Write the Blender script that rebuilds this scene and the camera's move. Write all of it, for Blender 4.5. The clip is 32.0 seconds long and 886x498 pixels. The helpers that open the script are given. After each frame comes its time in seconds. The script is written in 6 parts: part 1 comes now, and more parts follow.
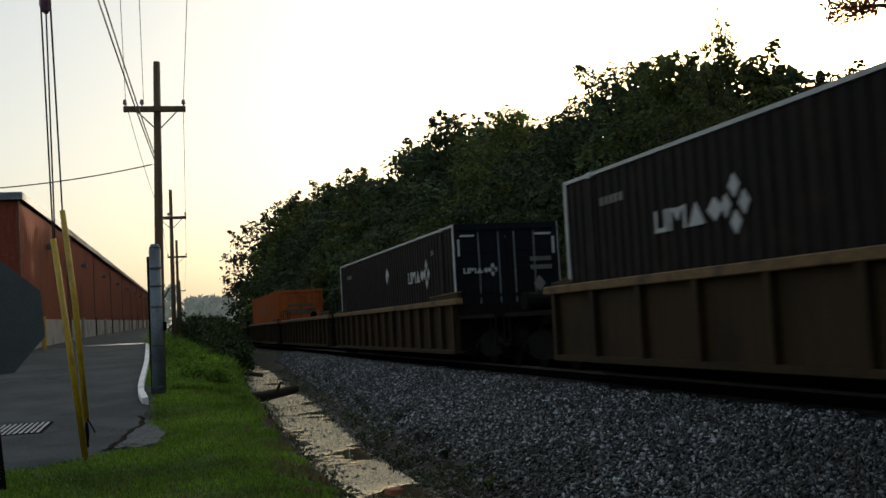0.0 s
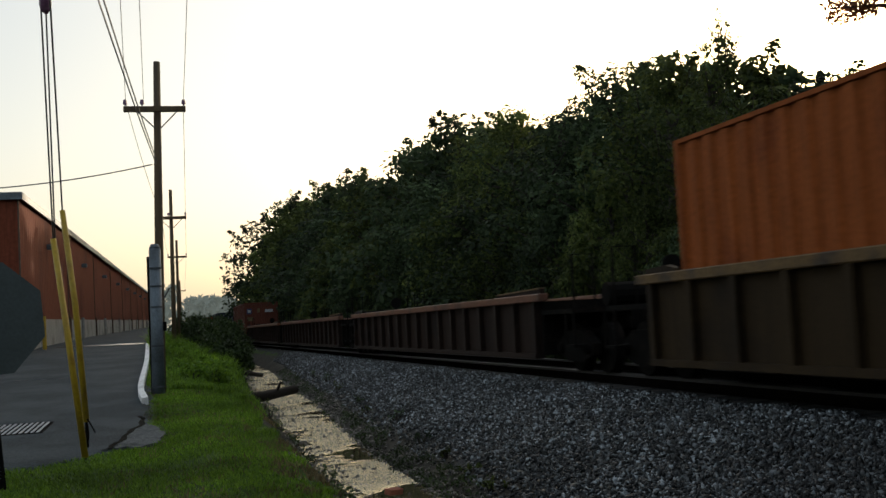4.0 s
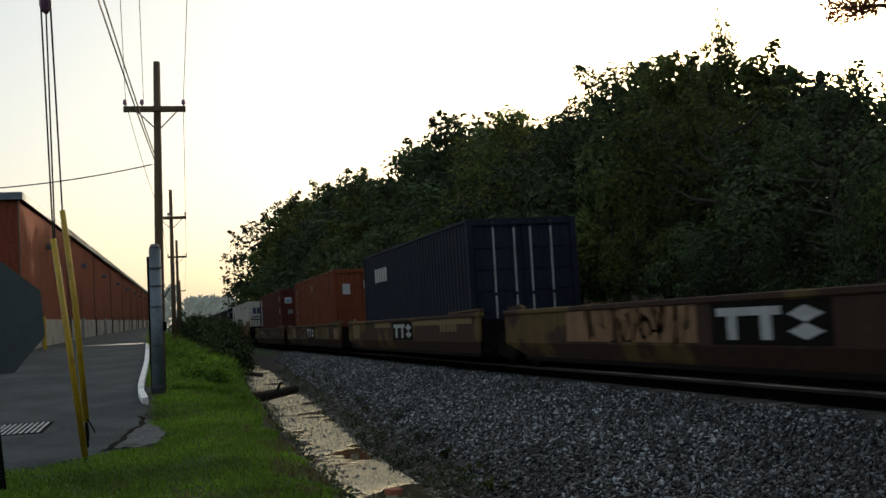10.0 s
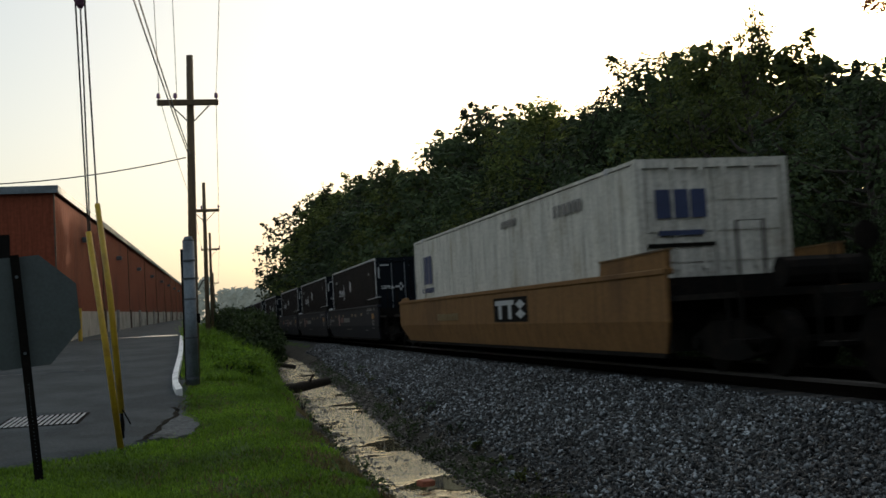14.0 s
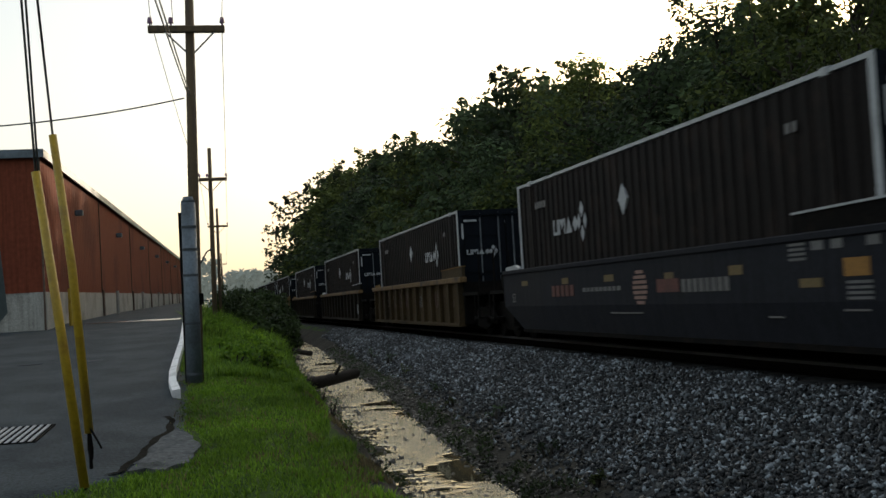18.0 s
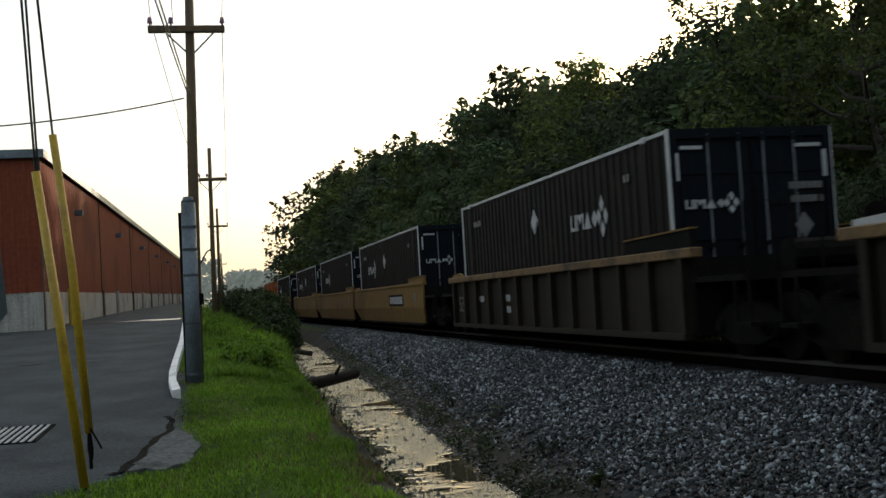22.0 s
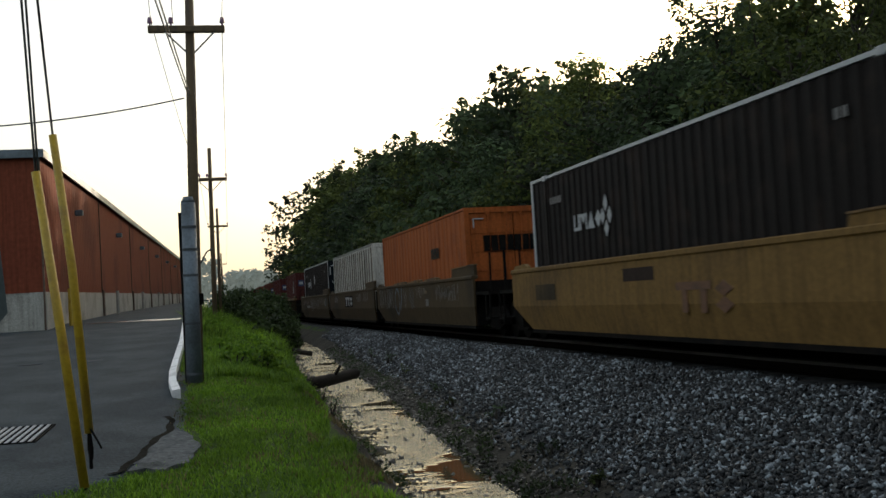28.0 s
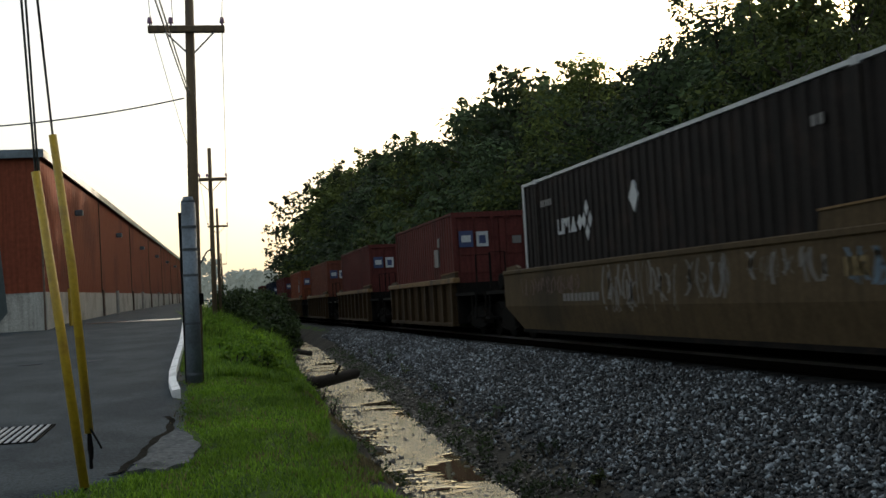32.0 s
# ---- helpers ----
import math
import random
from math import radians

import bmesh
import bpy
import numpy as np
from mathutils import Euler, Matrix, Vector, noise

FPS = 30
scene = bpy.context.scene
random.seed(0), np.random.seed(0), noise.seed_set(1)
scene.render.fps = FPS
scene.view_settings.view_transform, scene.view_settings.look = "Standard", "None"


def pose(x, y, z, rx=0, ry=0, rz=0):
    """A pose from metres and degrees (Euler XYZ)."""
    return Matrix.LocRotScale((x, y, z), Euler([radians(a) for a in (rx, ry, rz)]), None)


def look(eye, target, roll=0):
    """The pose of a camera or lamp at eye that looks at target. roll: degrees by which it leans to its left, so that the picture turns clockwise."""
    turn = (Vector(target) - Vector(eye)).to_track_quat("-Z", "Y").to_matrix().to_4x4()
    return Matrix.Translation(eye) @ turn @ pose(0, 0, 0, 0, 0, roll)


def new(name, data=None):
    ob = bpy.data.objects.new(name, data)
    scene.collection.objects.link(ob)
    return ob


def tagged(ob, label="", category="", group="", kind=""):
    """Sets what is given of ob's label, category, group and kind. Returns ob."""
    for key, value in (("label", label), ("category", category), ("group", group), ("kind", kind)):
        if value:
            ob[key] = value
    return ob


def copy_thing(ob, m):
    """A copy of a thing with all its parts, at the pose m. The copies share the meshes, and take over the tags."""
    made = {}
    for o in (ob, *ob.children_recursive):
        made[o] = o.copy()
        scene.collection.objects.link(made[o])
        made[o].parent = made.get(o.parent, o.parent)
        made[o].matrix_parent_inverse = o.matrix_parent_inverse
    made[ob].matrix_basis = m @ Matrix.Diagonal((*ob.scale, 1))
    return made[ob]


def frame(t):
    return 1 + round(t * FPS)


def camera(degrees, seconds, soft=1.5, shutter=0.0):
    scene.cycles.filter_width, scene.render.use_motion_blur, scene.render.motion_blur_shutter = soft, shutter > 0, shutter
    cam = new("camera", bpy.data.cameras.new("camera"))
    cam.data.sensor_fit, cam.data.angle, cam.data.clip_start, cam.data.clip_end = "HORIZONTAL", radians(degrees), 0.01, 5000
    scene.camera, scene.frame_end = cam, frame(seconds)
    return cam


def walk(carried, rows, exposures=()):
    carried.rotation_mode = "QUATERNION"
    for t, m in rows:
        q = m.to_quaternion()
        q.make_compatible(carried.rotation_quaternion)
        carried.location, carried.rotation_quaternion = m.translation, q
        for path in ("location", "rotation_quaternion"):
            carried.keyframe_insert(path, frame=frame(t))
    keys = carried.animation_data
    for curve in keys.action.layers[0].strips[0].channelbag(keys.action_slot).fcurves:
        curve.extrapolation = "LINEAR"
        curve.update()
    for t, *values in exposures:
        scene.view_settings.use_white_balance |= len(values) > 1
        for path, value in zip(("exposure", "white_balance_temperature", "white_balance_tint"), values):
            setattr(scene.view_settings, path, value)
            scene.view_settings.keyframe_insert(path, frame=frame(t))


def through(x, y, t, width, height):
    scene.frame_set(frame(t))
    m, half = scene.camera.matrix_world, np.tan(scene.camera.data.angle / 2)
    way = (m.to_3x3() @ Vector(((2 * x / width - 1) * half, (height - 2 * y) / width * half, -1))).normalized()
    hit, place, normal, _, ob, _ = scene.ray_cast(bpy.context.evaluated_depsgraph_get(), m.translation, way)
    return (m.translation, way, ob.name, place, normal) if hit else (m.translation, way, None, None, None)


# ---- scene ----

CLIP = 32.0
cam = camera(43.5, CLIP, soft=1.5, shutter=0.25)


def aim(x, y, z, yaw, pitch, roll):
    """A camera pose: yaw to the right of +y, pitch upwards, roll in degrees."""
    a, b = radians(yaw), radians(pitch)
    way = Vector((math.sin(a) * math.cos(b), math.cos(a) * math.cos(b), math.sin(b)))
    return look((x, y, z), Vector((x, y, z)) + way * 10, roll)


WIDE = aim(0, 0, 1.4, 14.708, 3.679, -3.2)
NEAR = aim(0.12, 4.5, 1.41, 12.6, 2.45, -3.3)
walk(cam, [
    (0.0, WIDE), (4.0, WIDE), (8.0, WIDE), (12.0, WIDE), (13.3, WIDE),
    (13.5, aim(0, 0, 1.4, 14.62, 3.64, -3.2)),
    (13.7, aim(0, 0, 1.4, 14.15, 3.50, -3.2)),
    (14.0, aim(0, 0, 1.4, 13.05, 3.36, -3.2)),
    (14.3, aim(0, 0.05, 1.4, 11.95, 3.25, -3.2)),
    (14.5, aim(0, 0.12, 1.4, 11.50, 3.19, -3.2)),
    (15.0, aim(0.03, 1.1, 1.402, 11.3, 3.05, -3.22)),
    (15.6, aim(0.08, 2.85, 1.406, 11.85, 2.75, -3.26)),
    (16.2, aim(0.11, 4.2, 1.409, 12.45, 2.5, -3.29)),
    (16.7, NEAR), (17.5, NEAR), (20.0, NEAR), (24.0, NEAR), (28.0, NEAR), (32.0, NEAR)],
    exposures=[(0.0, 0.12), (1.5, 0.2), (13.4, 0.22), (16.8, 0.32), (18.0, 0.45), (19.5, 0.56), (32.0, 0.56)])

# ---- light ----
SUN_WAY = Vector((0.585, 0.793, 0.169))
world = bpy.data.worlds.new("sky")
scene.world = world
world.use_nodes = True
wn = world.node_tree
sky = wn.nodes.new("ShaderNodeTexSky")
sky.sky_type = "NISHITA"
sky.sun_disc = False
sky.sun_elevation = radians(9.7)
sky.sun_rotation = radians(36.4)
sky.air_density, sky.dust_density, sky.ozone_density = 1.0, 4.0, 1.0
bg = wn.nodes["Background"]
bg.inputs["Strength"].default_value = 0.15
haze = wn.nodes.new("ShaderNodeMix")   # a veil of bright haze over the whole sky
haze.data_type = "RGBA"
haze.inputs["Factor"].default_value = 0.28
haze.inputs["B"].default_value = (6.95, 7.35, 7.25, 1)
wn.links.new(sky.outputs[0], haze.inputs["A"])
wn.links.new(haze.outputs["Result"], bg.inputs["Color"])
sun = new("sun", bpy.data.lights.new("sun", "SUN"))
sun.data.energy, sun.data.angle, sun.data.color = 2.8, radians(1.0), (1.0, 0.82, 0.6)
sun.matrix_world = look((0, 0, 60), Vector((0, 0, 60)) - SUN_WAY)


# ---- building tools ----
class Shape:
    """Collects faces for one mesh."""

    def __init__(self):
        self.v, self.f = [], []

    def add(self, verts, faces):
        n = len(self.v)
        self.v += [tuple(p) for p in verts]
        self.f += [tuple(n + i for i in f) for f in faces]
        return self

    def box(self, x0, x1, y0, y1, z0, z1):
        return self.add([(x0, y0, z0), (x1, y0, z0), (x1, y1, z0), (x0, y1, z0), (x0, y0, z1), (x1, y0, z1), (x1, y1, z1), (x0, y1, z1)],
                        [(3, 2, 1, 0), (4, 5, 6, 7), (0, 1, 5, 4), (1, 2, 6, 5), (2, 3, 7, 6), (3, 0, 4, 7)])

    def soft(self, x0, x1, y0, y1, z0, z1, b):
        """A box with chamfered edges."""
        xs, ys, zs = (x0, x1), (y0, y1), (z0, z1)
        bm = bmesh.new()
        bmesh.ops.create_cube(bm, size=1)
        for v in bm.verts:
            v.co = (xs[v.co.x > 0], ys[v.co.y > 0], zs[v.co.z > 0])
        bmesh.ops.bevel(bm, geom=bm.edges[:], offset=b, segments=1, affect="EDGES")
        bm.verts.index_update()
        self.add([v.co[:] for v in bm.verts], [[v.index for v in f.verts] for f in bm.faces])
        bm.free()
        return self

    def prism(self, poly, a, b, axis="x"):
        """A polygon drawn out from a to b along an axis; poly in the two others."""
        k = len(poly)
        put = {"x": lambda c, p: (c, p[0], p[1]), "y": lambda c, p: (p[0], c, p[1]), "z": lambda c, p: (p[0], p[1], c)}[axis]
        vs = [put(a, p) for p in poly] + [put(b, p) for p in poly]
        fs = [tuple(range(k))[::-1], tuple(range(k, 2 * k))] + [(i, (i + 1) % k, k + (i + 1) % k, k + i) for i in range(k)]
        return self.add(vs, fs)

    def tube(self, p0, p1, r0, r1=None, n=10):
        p0, p1 = Vector(p0), Vector(p1)
        r1 = r0 if r1 is None else r1
        d = (p1 - p0).normalized()
        a = d.orthogonal().normalized()
        b = d.cross(a)
        vs = []
        for p, r in ((p0, r0), (p1, r1)):
            vs += [p + (a * math.cos(i * math.tau / n) + b * math.sin(i * math.tau / n)) * r for i in range(n)]
        fs = [tuple(range(n))[::-1], tuple(range(n, 2 * n))] + [(i, (i + 1) % n, n + (i + 1) % n, n + i) for i in range(n)]
        return self.add(vs, fs)

    def path(self, pts, radii, n=8):
        """One swept tube through the points."""
        pts = [Vector(p) for p in pts]
        d0 = (pts[1] - pts[0]).normalized()
        a = d0.orthogonal().normalized()
        vs = []
        for k, (p, r) in enumerate(zip(pts, radii)):
            d = (pts[min(k + 1, len(pts) - 1)] - pts[max(k - 1, 0)]).normalized()
            a = (a - d * a.dot(d)).normalized()
            b = d.cross(a)
            vs += [p + (a * math.cos(i * math.tau / n) + b * math.sin(i * math.tau / n)) * r for i in range(n)]
        m = len(pts)
        fs = [tuple(range(n))[::-1], tuple(range((m - 1) * n, m * n))]
        for k in range(m - 1):
            fs += [(k * n + i, k * n + (i + 1) % n, (k + 1) * n + (i + 1) % n, (k + 1) * n + i) for i in range(n)]
        return self.add(vs, fs)

    def mesh(self, name, smooth=False):
        me = bpy.data.meshes.new(name)
        me.from_pydata(self.v, [], self.f)
        bm = bmesh.new()
        bm.from_mesh(me)
        bmesh.ops.recalc_face_normals(bm, faces=bm.faces)
        bm.to_mesh(me)
        bm.free()
        if smooth:
            me.shade_smooth()
        return me


def array_mesh(name, verts, faces):
    """A mesh from numpy arrays of corners (n, 3) and faces (m, k)."""
    me = bpy.data.meshes.new(name)
    m, k = faces.shape
    me.vertices.add(len(verts))
    me.vertices.foreach_set("co", np.ascontiguousarray(verts, dtype=np.float32).ravel())
    me.loops.add(m * k)
    me.loops.foreach_set("vertex_index", np.ascontiguousarray(faces, dtype=np.int32).ravel())
    me.polygons.add(m)
    me.polygons.foreach_set("loop_start", np.arange(0, m * k, k, dtype=np.int32))
    me.update(calc_edges=True)
    me.validate()
    return me


def part(name, shape, material, parent=None, label="", smooth=False):
    me = shape.mesh(name, smooth) if isinstance(shape, Shape) else shape
    if not me.materials:
        me.materials.append(material)
    ob = new(name, me)
    ob.parent = parent
    if label:
        ob["label"] = label
    return ob


def thing(name, label, category, m=None, group="", kind=""):
    ob = new(name)
    ob.empty_display_size = 0.2
    if m is not None:
        ob.matrix_basis = m
    return tagged(ob, label, category, group, kind)


# ---- materials ----
def mat(name, colour, rough=0.7, metal=0.0, vary=0.25, size=1.0, grain=30.0, bump=0.15, second=None, mix=(0.5, 0.65),
        streaks=0.0, per_object=0.0, spec=0.5, stretch=(1, 1, 1)):
    """A surface with large stains, fine grain and relief. second: another colour that shows in patches."""
    m = bpy.data.materials.new(name)
    m.use_nodes = True
    nt = m.node_tree
    N, L = nt.nodes.new, nt.links.new
    b = nt.nodes["Principled BSDF"]
    co = N("ShaderNodeTexCoord")
    mp = N("ShaderNodeMapping")
    mp.inputs["Scale"].default_value = stretch
    L(co.outputs["Object"], mp.inputs["Vector"])
    big = N("ShaderNodeTexNoise")
    big.inputs["Scale"].default_value, big.inputs["Detail"].default_value = size, 6
    fine = N("ShaderNodeTexNoise")
    fine.inputs["Scale"].default_value, fine.inputs["Detail"].default_value = grain, 3
    L(mp.outputs[0], big.inputs["Vector"])
    L(mp.outputs[0], fine.inputs["Vector"])
    base = N("ShaderNodeMix")
    base.data_type = "RGBA"
    ramp = N("ShaderNodeMapRange")
    ramp.inputs[1].default_value, ramp.inputs[2].default_value = mix
    L(big.outputs["Fac"], ramp.inputs[0])
    L(ramp.outputs[0], base.inputs["Factor"])
    base.inputs["A"].default_value = (*colour, 1)
    base.inputs["B"].default_value = (*(second or [c * (1 - vary) for c in colour]), 1)
    tint = N("ShaderNodeHueSaturation")
    L(base.outputs["Result"], tint.inputs["Color"])
    gr = N("ShaderNodeMapRange")
    gr.inputs[1].default_value, gr.inputs[2].default_value = 0.3, 0.7
    gr.inputs[3].default_value, gr.inputs[4].default_value = 1 - vary, 1 + vary
    L(fine.outputs["Fac"], gr.inputs[0])
    value = gr.outputs[0]
    if streaks:
        st = N("ShaderNodeTexNoise")
        st.inputs["Scale"].default_value, st.inputs["Detail"].default_value = 3.0, 5
        sm = N("ShaderNodeMapping")
        sm.inputs["Scale"].default_value = (4, 4, 0.25)
        L(co.outputs["Object"], sm.inputs["Vector"])
        L(sm.outputs[0], st.inputs["Vector"])
        sr = N("ShaderNodeMapRange")
        sr.inputs[1].default_value, sr.inputs[2].default_value = 0.4, 0.7
        sr.inputs[3].default_value, sr.inputs[4].default_value = 1, 1 - streaks
        L(st.outputs["Fac"], sr.inputs[0])
        mu = N("ShaderNodeMath")
        mu.operation = "MULTIPLY"
        L(value, mu.inputs[0])
        L(sr.outputs[0], mu.inputs[1])
        value = mu.outputs[0]
    if per_object:
        info = N("ShaderNodeObjectInfo")
        pr = N("ShaderNodeMapRange")
        pr.inputs[3].default_value, pr.inputs[4].default_value = 1 - per_object, 1 + per_object
        L(info.outputs["Random"], pr.inputs[0])
        mu = N("ShaderNodeMath")
        mu.operation = "MULTIPLY"
        L(value, mu.inputs[0])
        L(pr.outputs[0], mu.inputs[1])
        value = mu.outputs[0]
    L(value, tint.inputs["Value"])
    L(tint.outputs[0], b.inputs["Base Color"])
    b.inputs["Roughness"].default_value, b.inputs["Metallic"].default_value = rough, metal
    b.inputs["Specular IOR Level"].default_value = spec
    if bump:
        bn = N("ShaderNodeBump")
        bn.inputs["Strength"].default_value, bn.inputs["Distance"].default_value = bump, 0.02
        L(fine.outputs["Fac"], bn.inputs["Height"])
        L(bn.outputs[0], b.inputs["Normal"])
    return m


def island_mat(name, dark, light, rough=0.7, through=0.0, spec=0.3, skew=1.0, patch=(0.55, 1.45), per_object=0.0):
    """For joined small pieces (leaves, blades, stones): every piece has its own shade between two colours."""
    m = bpy.data.materials.new(name)
    m.use_nodes = True
    nt = m.node_tree
    N, L = nt.nodes.new, nt.links.new
    b = nt.nodes["Principled BSDF"]
    geo = N("ShaderNodeNewGeometry")
    mix = N("ShaderNodeMix")
    mix.data_type = "RGBA"
    mix.inputs["A"].default_value, mix.inputs["B"].default_value = (*dark, 1), (*light, 1)
    power = N("ShaderNodeMath")
    power.operation = "POWER"
    power.inputs[1].default_value = skew
    L(geo.outputs["Random Per Island"], power.inputs[0])
    L(power.outputs[0], mix.inputs["Factor"])
    big = N("ShaderNodeTexNoise")
    big.inputs["Scale"].default_value = 0.45
    L(geo.outputs["Position"], big.inputs["Vector"])
    tint = N("ShaderNodeHueSaturation")
    mr = N("ShaderNodeMapRange")
    mr.inputs[1].default_value, mr.inputs[2].default_value, mr.inputs[3].default_value, mr.inputs[4].default_value = 0.32, 0.68, *patch
    L(big.outputs["Fac"], mr.inputs[0])
    value = mr.outputs[0]
    if per_object:
        info = N("ShaderNodeObjectInfo")
        pr = N("ShaderNodeMapRange")
        pr.inputs[3].default_value, pr.inputs[4].default_value = 1 - per_object, 1 + per_object
        L(info.outputs["Random"], pr.inputs[0])
        mu = N("ShaderNodeMath")
        mu.operation = "MULTIPLY"
        L(value, mu.inputs[0])
        L(pr.outputs[0], mu.inputs[1])
        value = mu.outputs[0]
    L(value, tint.inputs["Value"])
    L(mix.outputs["Result"], tint.inputs["Color"])
    L(tint.outputs[0], b.inputs["Base Color"])
    b.inputs["Roughness"].default_value = rough
    b.inputs["Specular IOR Level"].default_value = spec
    if through:
        tr = N("ShaderNodeBsdfTranslucent")
        ms = N("ShaderNodeMixShader")
        ms.inputs[0].default_value = through
        L(tint.outputs[0], tr.inputs["Color"])
        L(b.outputs[0], ms.inputs[1])
        L(tr.outputs[0], ms.inputs[2])
        L(ms.outputs[0], nt.nodes["Material Output"].inputs["Surface"])
    return m


M_GROUND = mat("ground_soil_and_grass", (0.034, 0.062, 0.010), 0.95, vary=0.35, size=0.9, grain=14, bump=0.6, second=(0.055, 0.056, 0.022), mix=(0.55, 0.75), spec=0.1)
M_MUD = mat("creek_mud", (0.022, 0.020, 0.015), 0.85, vary=0.45, size=1.5, grain=18, bump=0.9, second=(0.042, 0.037, 0.027), spec=0.12)
M_ASPHALT = mat("asphalt", (0.024, 0.033, 0.039), 0.9, vary=0.4, size=0.9, grain=30, bump=0.8, second=(0.044, 0.056, 0.062), mix=(0.42, 0.62), spec=0.2)
M_CONCRETE = mat("concrete", (0.33, 0.32, 0.29), 0.85, vary=0.2, size=0.8, grain=25, bump=0.3, second=(0.22, 0.21, 0.19), streaks=0.3, spec=0.1)
M_WHITEPAINT = mat("white_paint", (0.72, 0.72, 0.72), 0.6, vary=0.15, size=3, grain=30, bump=0.2, second=(0.5, 0.5, 0.5))
M_BALLAST = mat("ballast_bed", (0.018, 0.0195, 0.0205), 0.95, vary=0.5, size=2, grain=30, bump=1.0, second=(0.034, 0.036, 0.037), spec=0.2)
M_STONE = island_mat("ballast_stone", (0.005, 0.006, 0.007), (0.31, 0.35, 0.38), 0.5, skew=5.5)
M_BRICKRED = mat("rust_red_wall_panel", (0.165, 0.046, 0.026), 0.85, vary=0.14, size=0.3, grain=8, bump=0.1, second=(0.115, 0.033, 0.02), streaks=0.25, spec=0.06)
M_STEEL = mat("rusty_steel", (0.10, 0.065, 0.045), 0.75, 0.3, vary=0.35, size=2, grain=25, bump=0.3, second=(0.06, 0.04, 0.03))
# rails and ties: the train's shade is put into their near-black colours
M_RAIL = mat("shaded_rail_steel", (0.005, 0.0042, 0.0036), 0.95, 0.0, vary=0.3, size=3, grain=30, spec=0.0)
M_RAILHEAD = mat("shaded_rail_head", (0.035, 0.03, 0.027), 0.65, 0.2, vary=0.2, size=4, grain=40, bump=0.02)
M_TIE = mat("tie_wood", (0.016, 0.013, 0.011), 0.95, vary=0.4, size=3, grain=30, bump=0.5, per_object=0.3)
M_POLE = mat("weathered_pole_wood", (0.105, 0.072, 0.038), 0.9, vary=0.35, size=2, grain=40, bump=0.5, second=(0.07, 0.05, 0.035), stretch=(6, 6, 0.6))
M_GALV = mat("galvanised_steel", (0.12, 0.145, 0.17), 0.55, 0.5, vary=0.2, size=2.5, grain=25, bump=0.1, second=(0.09, 0.105, 0.12), streaks=0.0)
M_YELLOW = mat("yellow_plastic", (0.42, 0.27, 0.015), 0.5, vary=0.15, size=4, grain=30, bump=0.1, second=(0.32, 0.19, 0.015), streaks=0.2)
M_WIRE = mat("wire", (0.06, 0.065, 0.07), 0.5, 0.5, vary=0.2, bump=0)
M_INSUL = mat("insulator", (0.16, 0.07, 0.14), 0.25, vary=0.2, bump=0)
M_BARK = mat("bark", (0.028, 0.023, 0.017), 0.95, vary=0.4, size=3, grain=20, bump=0.8, stretch=(3, 3, 0.6))
M_LEAF = island_mat("leaf", (0.026, 0.042, 0.020), (0.070, 0.102, 0.045), 0.65, 0.42, spec=0.16, skew=1.6, patch=(0.45, 1.6), per_object=0.4)
M_LEAF2 = island_mat("leaf_light", (0.034, 0.050, 0.015), (0.105, 0.128, 0.034), 0.65, 0.48, spec=0.16, skew=1.5, patch=(0.5, 1.6), per_object=0.35)
M_LEAFDARK = island_mat("leaf_dark", (0.018, 0.031, 0.010), (0.052, 0.080, 0.024), 0.6, 0.35)
M_REDLEAF = island_mat("leaf_reddish", (0.08, 0.03, 0.012), (0.16, 0.06, 0.02), 0.55, 0.5)
M_BLADE = island_mat("grass_blade", (0.038, 0.088, 0.006), (0.165, 0.285, 0.020), 0.6, 0.45, patch=(0.5, 1.5))
M_DRY = island_mat("dry_grass_blade", (0.07, 0.055, 0.025), (0.17, 0.13, 0.06), 0.7, 0.3)
M_WEED = island_mat("weed_leaf", (0.045, 0.10, 0.008), (0.16, 0.27, 0.022), 0.55, 0.5)
# near black, hardly any sheen: shade below the cars is part of this colour
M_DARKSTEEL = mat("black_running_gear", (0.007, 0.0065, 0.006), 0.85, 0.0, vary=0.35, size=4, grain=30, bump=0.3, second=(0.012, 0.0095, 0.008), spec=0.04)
M_STRAP = mat("strap_steel", (0.06, 0.07, 0.08), 0.6, 0.4, vary=0.2, bump=0.05)
M_SIGN = mat("sign_back_metal", (0.065, 0.08, 0.085), 0.6, 0.2, vary=0.12, size=4, grain=30, bump=0.05)



